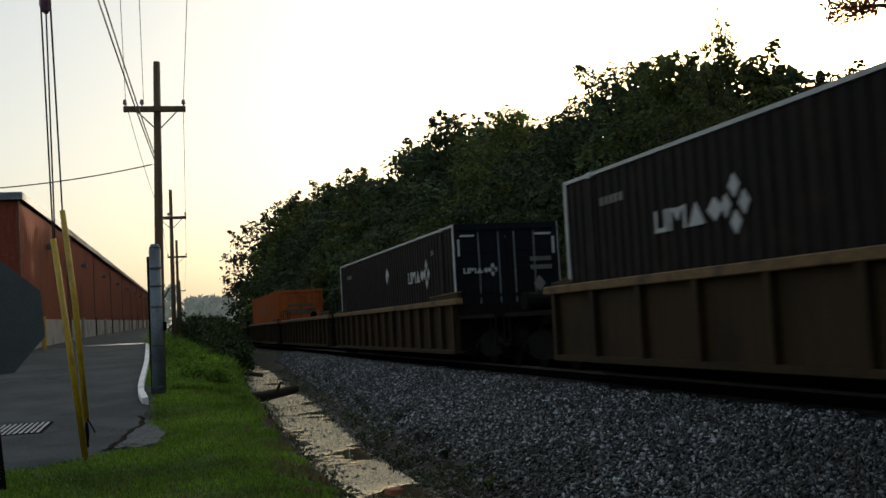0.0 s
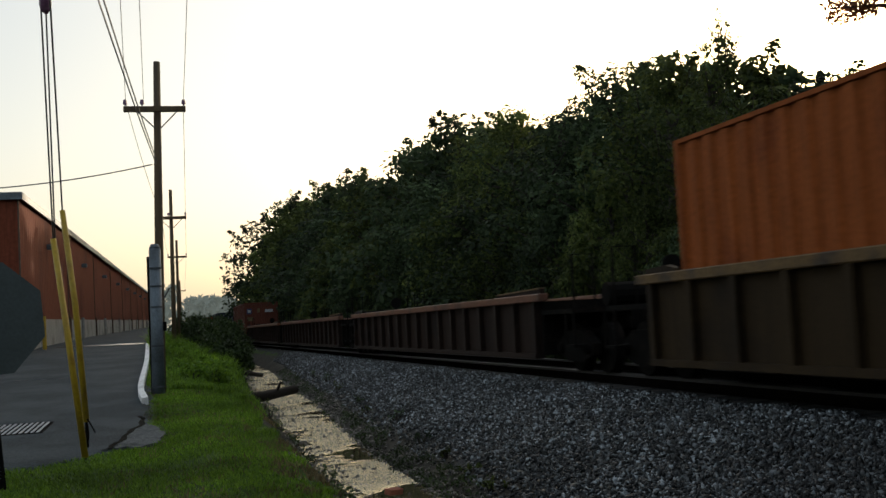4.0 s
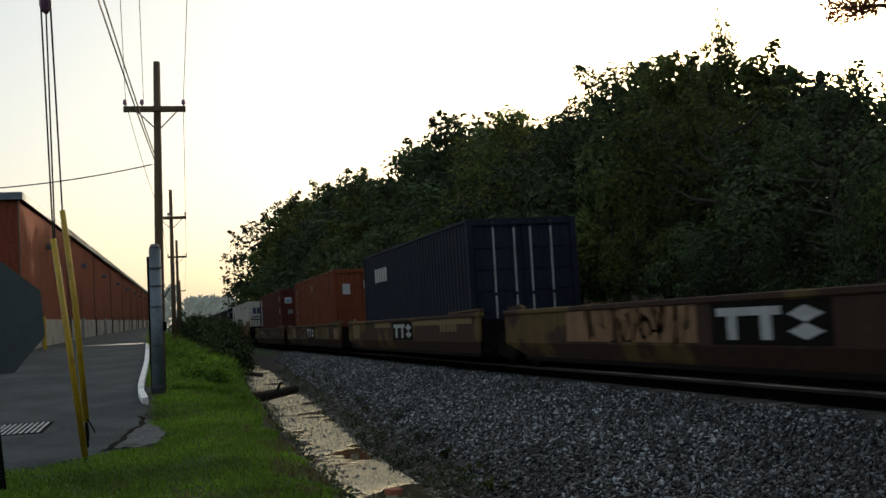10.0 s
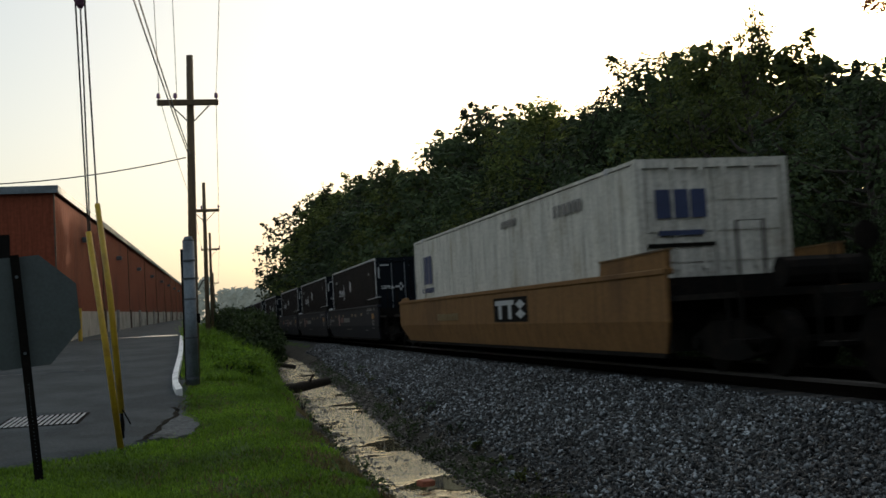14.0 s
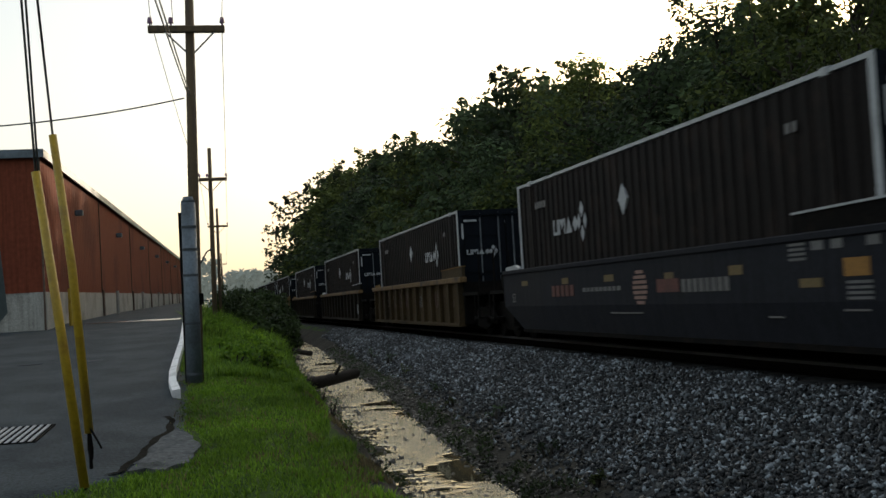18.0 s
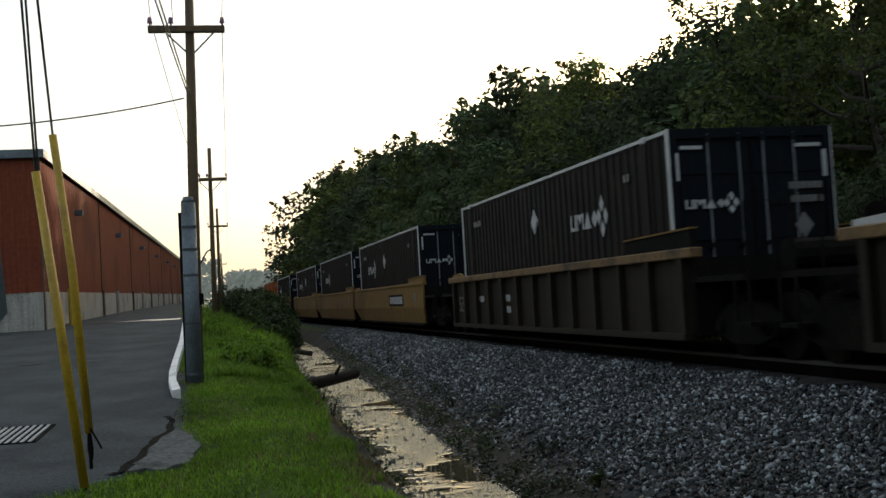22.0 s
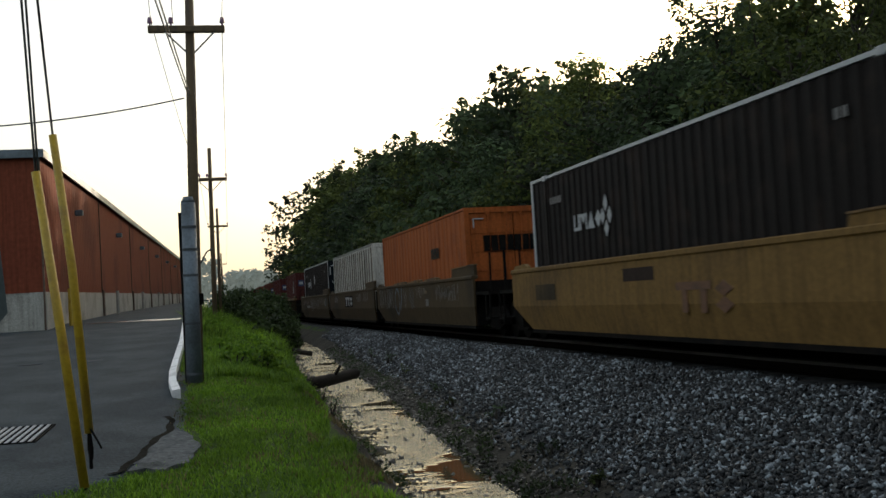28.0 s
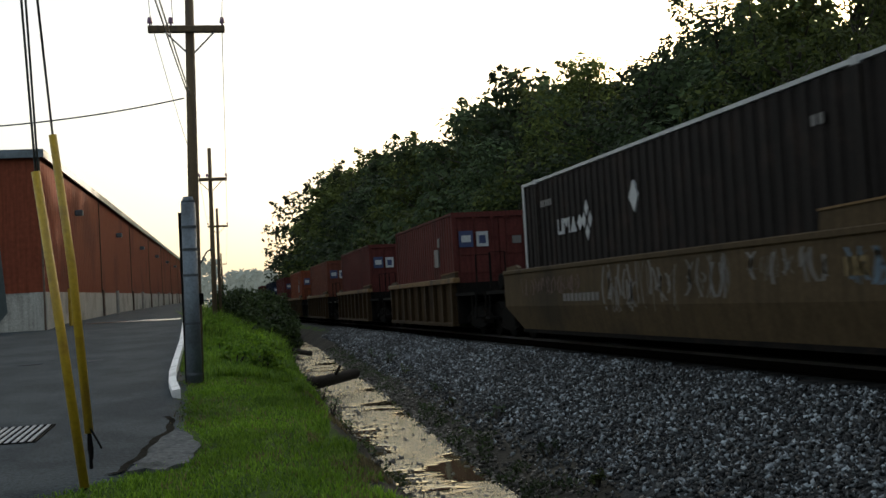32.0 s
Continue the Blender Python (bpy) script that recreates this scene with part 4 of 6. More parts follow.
OCH = dict(paint=W_OCHRE, ribbed=False, label="smooth-sided ochre well car with dark lettering panel")
NAVY = dict(paint=W_NAVY, ribbed=False, lip=P_SILVER, hood=M_DARKSTEEL, label="smooth-sided dark slate well car with small yellow marks")
GRIME = dict(paint=W_GRIME, ribbed=False, label="smooth-sided grimy brown well car with graffiti")
PATCH = dict(paint=W_PATCH, ribbed=False, rise=.06, lower=.42, bend=.52, half_gap=1.2, base=1.6, label="articulated well car in patched red-brown and yellow paint")



def block_sign(at, width, z0, h, panel=True, paint=None):
    """White plain shapes (a beam on two posts, and two lozenges) on a dark panel."""
    def f(car, y0, y1):
        L = y1 - y0
        fx = face(car)
        a = y0 + L * at
        if panel:
            part("lettering_panel", Shape().box(fx - .003, fx + .01, a - .15, a + width + .15, z0 - .06, z0 + h + .06), M_DARKSTEEL, car)
        s = Shape()
        x0, x1 = fx - .009, fx
        s.box(x0, x1, a + width * .36, a + width, z0 + h * .74, z0 + h)
        for c in (.5, .84):
            s.box(x0, x1, a + width * (c - .05), a + width * (c + .05), z0, z0 + h * .74)
        for zc in (.25, .75):
            s.prism([(a, z0 + h * zc), (a + width * .15, z0 + h * (zc - .25)), (a + width * .3, z0 + h * zc), (a + width * .15, z0 + h * (zc + .25))], x0, x1)
        part("emblem", s, paint or P_MARK, car, "plain-shape emblem")
    return f


def emblem_car_marks(at):
    return [block_sign(at, 2.25, .60, .38)]


EMBLEM_CARE = emblem_car_marks(.36) + [side_patch(P_MARKTAN, .53, 4.6, .56, 1.05), scrawl(.55, 3.6, 3, 4)]
EMBLEM_CARH = emblem_car_marks(.39) + [side_patch(P_MARKYEL, .02, 5.8, .92, 1.05), side_patch(P_MARKYEL, .56, 2.4, .9, 1.05), side_patch(P_MARKYEL, .88, 1.2, .58, 1.02), side_words(P_MARKYEL, .1, 1.6, .75, .2, 5)]
EMBLEM_CARI = emblem_car_marks(.414) + [side_patch(P_MARKYEL, .16, 3.6, .55, 1.05), scrawl(.18, 3.2, 3, 8), side_patch(P_MARKYEL, .40, 4.2, 1.0, 1.06), side_patch(P_MARKYEL, .8, 1.2, .55, 1.03), side_patch(P_MARKTAN, .02, 1.0, .56, .95)]


def field(car, name, material, y0, L, fa, fb, z0, z1, proud=.006):
    part(name, Shape().box(-1.47 - proud, -1.46, y0 + L * fa, y0 + L * fb, z0, z1), material, car)


def slate_marks(car, y0, y1):
    """The small painted fields, bars and stacked lines on a slate car."""
    L = y1 - y0
    near_labels(car, y0, L)
    field(car, "red_mark", P_MARKREDDK, y0, L, .374, .428, .91, 1.1, .004)
    for fa, fb, z0, z1 in ((.55, .58, 1.12, 1.23), (.385, .407, 1.1, 1.19), (.24, .265, 1.09, 1.21), (.89, .92, 1.15, 1.25), (.71, .735, 1.13, 1.24), (.114, .146, .9, 1.0)):
        field(car, "yellow_mark", P_MARKYEL, y0, L, fa, fb, z0, z1)


def slate_marks_far(car, y0, y1):
    """The same kind of fields, gathered towards the far end."""
    L = y1 - y0
    near_labels(car, y0, L)
    field(car, "red_mark", P_MARKREDDK, y0, L, .635, .695, .9, 1.12, .004)
    for fa, fb, z0, z1 in ((.43, .455, 1.12, 1.24), (.36, .385, 1.1, 1.22), (.62, .642, 1.14, 1.23), (.80, .82, 1.14, 1.23), (.91, .93, 1.1, 1.22), (.25, .275, 1.14, 1.25)):
        field(car, "yellow_mark", P_MARKYEL, y0, L, fa, fb, z0, z1)


def near_labels(car, y0, L):
    field(car, "orange_panel", P_MARKORANGE, y0, L, .05, .083, 1.0, 1.19)
    for fa, fb in ((.109, .126), (.083, .098), (.036, .052)):
        field(car, "white_label", GRAFFITI[0], y0, L, fa, fb, 1.3, 1.4)
    for r in range(4):
        field(car, "lettering_line", GRAFFITI[0], y0, L, .135, .16, 1.2 + .055 * r, 1.23 + .055 * r)
        field(car, "lettering_line", GRAFFITI[0], y0, L, .048, .08, .76 + .055 * r, .79 + .055 * r)
    for fa, fb, z in ((.472, .568, .6), (.177, .2, .56), (.055, .088, .64)):
        field(car, "reflector", GRAFFITI[2], y0, L, fa, fb, z, z + .022, -.04 if z < .6 else -.02)


def tall_scrawl(fa, fb, z0, z1, colour, seed):
    """A dense sprayed block of wavering upright strokes, from fa to fb along a side."""
    def f(car, y0, y1):
        rnd = random.Random(seed)
        L = y1 - y0
        s = Shape()
        fx = face(car) - .003
        y = y0 + L * fa
        while y < y0 + L * fb:
            lean, top, foot = rnd.uniform(-.12, .12), z1 - rnd.random() ** 2 * (z1 - z0) * .5, z0 + rnd.random() ** 1.5 * (z1 - z0) * .5
            bow, half = rnd.uniform(-.14, .14), rnd.choice((.008, .012, .02, .032))
            pts = [(y + lean * q + bow * math.sin(q * 3.1) + rnd.uniform(-.012, .012), foot + (top - foot) * q) for q in (0, .2, .4, .6, .8, 1)]
            for (a, b), (c, d) in zip(pts, pts[1:]):
                off = (lambda z: .1 * max(0.0, .74 - z) / .48)
                s.add([(fx + off(b), a - half, b), (fx + off(d), c - half, d), (fx + off(d), c + half, d), (fx + off(b), a + half, b)], [(0, 1, 2, 3)])
            y += rnd.uniform(.05, .13)
        part("graffiti", s, GRAFFITI[colour], car, "pale sprayed graffiti")["kind"] = "stuff"
    return f


def spray_loop(car, y0, y1):
    """A long hook and a loop sprayed in blue."""
    L = y1 - y0
    s = Shape()
    fx = face(car) - .005
    hook = [(y0 + L * .664 + .32 * q ** 3, 1.46 - .78 * q) for q in (0, .2, .4, .6, .8, 1)]
    loop = [(y0 + L * .722 + .40 * math.cos(a * .35), .95 + .42 * math.sin(a * .35)) for a in range(19)]
    for pts, half in ((hook, .055), (loop, .035)):
        for (a, b), (c, d) in zip(pts, pts[1:]):
            n = Vector((-(d - b), c - a)).normalized() * half
            s.add([(fx + .1 * max(0.0, .74 - b), a - n.x, b - n.y), (fx + .1 * max(0.0, .74 - d), c - n.x, d - n.y), (fx + .1 * max(0.0, .74 - d), c + n.x, d + n.y), (fx + .1 * max(0.0, .74 - b), a + n.x, b + n.y)], [(0, 1, 2, 3)])
    part("graffiti", s, GRAFFITI[1], car, "blue sprayed hook and loop")["kind"] = "stuff"
    field(car, "grey_patch", GRAFFITI[0], y0, L, .364, .392, .78, .98, .004)
    field(car, "yellow_mark", P_MARKYEL, y0, L, .378, .402, 1.15, 1.24, .007)


def build_train():
    # first stretch
    well_car(-23.0, -5.6, RIB, (3, 3))
    charcoal_box(-22.4, -6.2, .2)
    well_car(.7, 18.0, dict(RIB, pitch=1.75), (3, 3.3))
    charcoal_box(1.05, 17.65, .208, 0, .31, 1.3)
    well_car(24.6, 41.6, RIB, (3.3, 1.1))
    charcoal_box(24.95, 41.3, .70, .525, .31, 1.25)
    well_car(43.9, 60.0, RIB, (1.1, 1.35))
    well_car(62.9, 81.2, RIB, (1.35, 2.0))
    container("container", 63.7, 80.5, dict(side=P_ORANGE, pitch=.42, depth=.05, label="orange corrugated domestic container", marks=[word_marks(M_STEEL, .45, 2.2, 1.75, .35, 5, [(M_STEEL, -.9, .9, 1.5, 1.8), (M_STEEL, -.7, .7, 1.95, 2.1)])]))
    well_car(86.0, 104.8, RIBRED, (2.0, 1.6))
    well_car(108.2, 127.0, RIBRED, (1.6, 1.2))
    well_car(129.6, 149.8, RIBRED, (1.2, 1.4))
    # five-unit articulated car
    well_car(153.0, 170.3, PATCH, (1.5, 0), [side_patch(P_MARKYEL, .525, 2.1, .54, 1.05), side_words(GRAFFITI[3], .76, 1.8, .65, .2, 9)])
    container("container", 155.0, 167.7, dict(side=P_RED, pitch=.3, depth=.045, label="red oxide corrugated container with small decals", marks=[simple_marks([(P_MARK, .05, .3, 2.3, 2.55), (GRAFFITI[0], .05, .22, 2.0, 2.22)], [(P_MARKBLUE, -1.12, -.74, 2.0, 2.42), (P_MARK, -1.05, -.82, 2.12, 2.3), (P_MARKYEL, -1.1, -.65, 1.45, 1.75), (P_MARKYEL, -.3, -.1, 2.1, 2.4), (P_MARK, .3, .9, 2.1, 2.3)])]))
    well_car(172.6, 189.0, PATCH, (0, 0), EMBLEM_CARE)
    well_car(191.3, 207.2, PATCH, (0, 0), EMBLEM_CARH)
    container("container", 192.2, 204.9, dict(side=P_BLUE, pitch=.3, depth=.045, label="navy blue corrugated container with white block lettering", rod=P_SILVER, marks=[word_marks(P_MARK, .14, 1.9, 1.95, .42, 5)]))
    well_car(209.6, 226.2, PATCH, (0, 0), EMBLEM_CARI)
    container("container", 211.5, 224.0, dict(side=P_RUST, pitch=.3, depth=.045, label="rust-orange corrugated container with white upright lettering", marks=[simple_marks([(GRAFFITI[2], .06, .18, .95 + .33 * k, 1.17 + .33 * k) for k in range(5)] + [(GRAFFITI[2], .5, .2, 2.25, 2.55)], [(P_MARK, -.95, -.65, 1.9, 2.3), (P_MARK, -.1, .1, 2.1, 2.4), (P_MARK, .35, .9, 2.2, 2.35), (P_MARK, .35, .9, 1.9, 2.05)])]))
    well_car(228.6, 245.2, PATCH, (0, 2.6), [tall_scrawl(.14, .4, .6, 1.02, 0, 9), tall_scrawl(.55, .72, .62, 1.0, 3, 10), side_words(GRAFFITI[0], .66, 2.0, .8, .18, 8)])
    container("container", 230.4, 243.1, dict(side=P_MAROON, pitch=.3, depth=.045, label="maroon corrugated container with a white and teal decal strip", marks=[simple_marks([(P_MARK, .07, .42, 2.2, 2.65), (P_MARKCYAN, .07, .42, .95, 2.18)] + [(P_MARK, .085, .2, 1.05 + .4 * k, 1.3 + .4 * k) for k in range(3)] + [(GRAFFITI[2], .93, .22, 1.55, 1.85), (P_MARKYEL, .93, .25, 2.2, 2.5)], [(P_MARK, -1.08, -.7, 2.1, 2.42), (P_MARKCYAN, -1.02, -.76, 2.16, 2.3), (GRAFFITI[2], -.92, -.66, 1.5, 1.75), (P_MARK, 0, .2, 2.1, 2.4), (P_MARK, .4, .95, 2.2, 2.35)])]))
    well_car(251.6, 271.6, OCH, (2.6, 2.0), [block_sign(.33, 2.2, .84, .4)] + [side_words(P_MARKYEL, .62, 2.4, .85, .18, 8)])

    def csx(c, y0, y1, h, w):
        bars(c, "block_lettering", P_MARKBLUE, -w - .001, -1, y1 - 2.3, 1.55, 1.3, .8, 3, .2, .008)
        bars(c, "block_lettering", P_MARKBLUE, -w - .001, -1, y1 - 2.5, 1.3, 1.6, .14, 9, .3, .008)
        bars(c, "number_bars", GRAFFITI[0], -w - .001, -1, y0 + 6.5, 2.45, 1.2, .16, 6)
        bars(c, "number_bars", GRAFFITI[0], -w - .001, -1, y0 + 2.5, 2.35, 1.6, .22, 6)
        s = Shape()
        for k in range(3):
            s.box(-.98 + k * .3, -.98 + k * .3 + .24, y0 - .004, y0 + .04, 1.95, 2.4)
        part("block_lettering", s, P_MARKBLUE, c)
        end_mark(c, "painted_mark", M_DARKSTEEL, -1.15, -.02, 1.5, 1.56, y0)
        end_mark(c, "painted_mark", P_MARKBLUE, -.95, -.2, 1.68, 1.76, y0)
    container("container", 252.6, 269.9, dict(side=P_WHITE, pitch=.3, depth=.025, posts=True, label="white domestic container with blue block lettering", marks=[csx]))
    # second stretch
    slate = ([side_digits(.03, .8, .42), side_disc(P_MARKDISC, .73, 1.0, .27), side_words(GRAFFITI[2], .5, 1.8, .9, .19, 9), side_words(GRAFFITI[0], .86, 1.2, .95, .1, 6), slate_marks_far],
             [side_digits(.028, .82, .27), side_disc(P_MARKDISC, .473, 1.0, .27), side_words(GRAFFITI[2], .266, 1.45, .9, .18, 8), side_words(P_MARKREDDK, .69, 1.3, .91, .2, 5), side_words(GRAFFITI[0], .53, 1.8, .97, .07, 9), slate_marks])
    for k, (a, b) in enumerate(((276.4, 290.6), (291.9, 305.9), (307.1, 321.0))):
        well_car(a, b, NAVY, (2.0 if k == 0 else 0, 2.0 if k == 2 else 0), slate[k == 2])
    charcoal_box(277.3, 289.9)
    charcoal_box(292.55, 305.2)
    charcoal_box(307.75, 320.4)
    well_car(325.5, 339.2, dict(RIBOCH, lip=W_YELLOW), (2.0, 2.0), [tall_scrawl(.08, .3, .4, 1.25, 3, 1), tall_scrawl(.36, .44, .5, 1.2, 0, 2), tall_scrawl(.5, .92, .4, 1.3, 3, 3)])
    charcoal_box(326.0, 338.65, .655, .48)
    well_car(343.5, 357.4, RIBDK, (2.0, 2.0), [side_words(P_MARK, .06, .6, .5, .4, 2)])
    charcoal_box(344.2, 356.8, .655, .48)
    well_car(361.6, 375.6, dict(RIBDK, lip=W_YELLOW), (2.0, 2.0), [side_digits(.02, .62, .55), side_words(P_MARK, .8, .8, .85, .14, 5), side_words(P_MARK, .64, .7, .85, .14, 4), side_words(P_MARK, .64, .7, .6, .14, 4)])
    charcoal_box(362.2, 374.95, .655, .48)
    for k, (a, b) in enumerate(((379.9, 394.0), (395.2, 409.1), (410.4, 424.4))):
        extra = [side_patch(M_DARKSTEEL, .217, 2.65, .8, 1.18, "lettering_panel"), side_words(P_MARK, .225, 2.4, .87, .24, 11)] if k == 0 else [block_sign(.27, 1.9, .72, .42, False, P_FADED)]
        well_car(a, b, YEL, (2.0 if k == 0 else 0, 2.0 if k == 2 else 0), extra + [side_words(GRAFFITI[0], .06, .3, .9, .3, 2)])
    charcoal_box(380.75, 393.35, .178, .48)
    charcoal_box(395.85, 408.5, .19, 0)
    charcoal_box(411.1, 423.7, .18, .5)
    well_car(428.8, 443.2, YEL, (2.0, 1.8), [side_patch(W_GRIME, .82, 1.2, .85, 1.15), block_sign(.33, 1.7, .62, .42, False, P_FADED), side_patch(W_REDBROWN, .5, 1.2, 1.1, 1.3)])
    charcoal_box(429.6, 442.3, .196, 0)
    for k, (a, b) in enumerate(((447.1, 461.3), (462.6, 476.4), (477.7, 492.2))):
        extra = {0: [tall_scrawl(.87, .975, .72, 1.4, 0, 40), tall_scrawl(.775, .865, .72, 1.42, 2, 41), tall_scrawl(.61, .646, .69, 1.38, 2, 42), tall_scrawl(.526, .563, .71, 1.4, 1, 43), tall_scrawl(.40, .49, 1.0, 1.4, 2, 44), tall_scrawl(.1, .3, .9, 1.35, 0, 45), spray_loop],
                 1: [block_sign(.425, 2.15, .86, .38), tall_scrawl(.1, .2, .95, 1.4, 0, 46), tall_scrawl(.24, .33, 1.0, 1.38, 2, 47), tall_scrawl(.78, .86, 1.0, 1.35, 0, 48)],
                 2: [tall_scrawl(.69, .92, .95, 1.3, 3, 50), tall_scrawl(.41, .605, .62, 1.4, 2, 51), tall_scrawl(.3, .39, .8, 1.38, 0, 52), tall_scrawl(.145, .265, .95, 1.36, 2, 53), tall_scrawl(.055, .117, .85, 1.3, 1, 54), side_words(GRAFFITI[2], .62, 1.9, .82, .14, 9), side_patch(P_MARKYEL, .095, .4, 1.0, 1.2)]}[k]
        well_car(a, b, dict(GRIME, plates=((.27, .388), (.437, .568), (.615, .75))) if k == 0 else GRIME, (1.8 if k == 0 else 0, 2.4 if k == 2 else 0), extra)
    container("container", 448.1, 460.8, dict(side=P_ORANGE, pitch=.5, depth=.018, label="bright orange smooth-sided domestic container", marks=[word_marks(W_DKBROWN, .66, 1.1, 1.75, .3, 5, [(M_DARKSTEEL, -.82 + .205 * k, -.645 + .205 * k, 1.76, 2.16) for k in range(8)] + [(P_MARK, sg * .93 - .14, sg * .93 + .14, 2.58, 2.605) for sg in (-1, 1)] + [(P_MARK, sg * 1.06 - .012, sg * 1.06 + .012, 2.36, 2.579) for sg in (-1, 1)])]))
    container("container", 463.2, 475.85, dict(side=P_WHITE, rail=M_CONCRETE, rod=M_DARKSTEEL, pitch=.75, depth=.06, label="dirty white container with widely spaced dark ribs", marks=[white_ribs]))
    charcoal_box(478.4, 491.3, .17, .46)
    u = 497.9
    for k, (p, lab) in enumerate(((P_MAROON, "maroon"), (P_MAROON, "maroon"), (P_RED, "red oxide"), (P_RUST, "rust-orange"), (P_MAROON, "maroon"), (P_BLUE, "blue"), (P_MAROON, "maroon"))):
        well_car(u - .4, u + 8.9, RIB if k < 4 else RIBDK, (2.5, 2.5))
        container("container", u, u + 8.5, dict(side=p, pitch=.3, depth=.045, label=lab + " corrugated container with small door decals", marks=[simple_marks([(GRAFFITI[0], .72, .5, 1.5, 2.0), (GRAFFITI[0], .78, .2, 2.05, 2.3)] if k in (0, 3) else [], [(P_MARKBLUE, -1.12, -.74, 1.95, 2.38), (P_MARK, -1.06, -.8, 2.08, 2.26), (P_MARK, -.64, -.32, 1.95, 2.35), (P_MARKBLUE, -.57, -.39, 2.03, 2.25), (GRAFFITI[2], .36, .6, 2.0, 2.2), (GRAFFITI[2], .72, 1.0, 2.15, 2.25)])]))
        u += 14.7


def white_ribs(c, y0, y1, h, w):
    n = int((y1 - y0) / .62)
    s = Shape().box(-w - .012, -w + .02, y0 + .45, y0 + .5, .2, h - .15).mesh("rib")
    for k in range(n):
        part("rib", s, M_STEEL, c).location = (0, k * .62, 0)


build_train()


def travel(t):
    """How far the train has come, in metres, at t seconds."""
    if t <= 14.5:
        return 16.70 * t + 0.01455 * t * t
    if t >= 16.5:
        a = t - 16
        return 268.58 + 12.479 * a - 0.01375 * a * a
    a, b = 16.70 * 14.5 + 0.01455 * 14.5 ** 2, 268.58 + 12.479 * .5 - 0.01375 * .25
    va, vb, d = 17.12, 12.465, 2.0
    s = (t - 14.5) / d
    return (2 * s ** 3 - 3 * s ** 2 + 1) * a + (s ** 3 - 2 * s ** 2 + s) * d * va + (-2 * s ** 3 + 3 * s ** 2) * b + (s ** 3 - s ** 2) * d * vb


def motions():
    times = [k * 1.0 for k in range(14)] + [13.5 + .5 * k for k in range(9)] + [18.0 + k for k in range(15)]
    for ob, u, z in movers:
        walk(ob, [(t, pose(TRACK_X, u - travel(t), z)) for t in times])


# ---- trees ----
def leaf_cloud(centres, radii, count, size, rng, flat=0.75, least=8):
    """Folded leaf pieces scattered in clumps. Returns corners and triangles pairs as quads."""
    per = np.maximum(least, (count * radii ** 2 / (radii ** 2).sum()).astype(int))
    out = []
    for c, r, n in zip(centres, radii, per):
        d = rng.normal(size=(n, 3))
        d /= np.linalg.norm(d, axis=1)[:, None]
        rr = r * rng.uniform(.25, 1.08, size=(n, 1)) ** .6
        p = c + d * rr * np.array([1, 1, flat])
        a = rng.normal(size=(n, 3))
        a /= np.linalg.norm(a, axis=1)[:, None]
        b = np.cross(a, rng.normal(size=(n, 3)))
        b /= np.linalg.norm(b, axis=1)[:, None]
        s = size * rng.uniform(.6, 1.4, size=(n, 1))
        out.append(np.stack([p - a * s, p + b * s * .5, p + a * s, p - b * s * .5], 1))
    v = np.concatenate(out).reshape(-1, 3)
    f = np.arange(len(v)).reshape(-1, 4)
    return v, f


def bough_leaves(c, r, n, size, rng, flat):
    """Leaves on the lumpy upper shell of one bough, turned roughly outwards."""
    d = rng.normal(size=(n, 3))
    d[:, 2] = np.abs(d[:, 2]) * np.where(rng.random(n) < .78, 1, -1)
    d /= np.linalg.norm(d, axis=1)[:, None]
    ph = rng.uniform(0, math.tau, 4)
    lump = 1 + .16 * np.sin(d[:, 0] * 5 + ph[0]) * np.sin(d[:, 1] * 5 + ph[1]) + .10 * np.sin(d[:, 2] * 9 + ph[2]) * np.sin(d[:, 0] * 11 + ph[3])
    depth = 1 - .5 * rng.random(n) ** 2.6
    p = c + d * (r * lump * depth)[:, None] * np.array([1, 1, flat])
    nrm = d + rng.normal(size=(n, 3)) * .55 + np.array([0, 0, .35])
    nrm /= np.linalg.norm(nrm, axis=1)[:, None]
    a = np.cross(nrm, rng.normal(size=(n, 3)))
    a /= np.linalg.norm(a, axis=1)[:, None]
    b = np.cross(nrm, a)
    s = (size * rng.uniform(.55, 1.35, n))[:, None]
    return np.stack([p - a * s, p + b * s * .55, p + a * s, p - b * s * .55], 1)


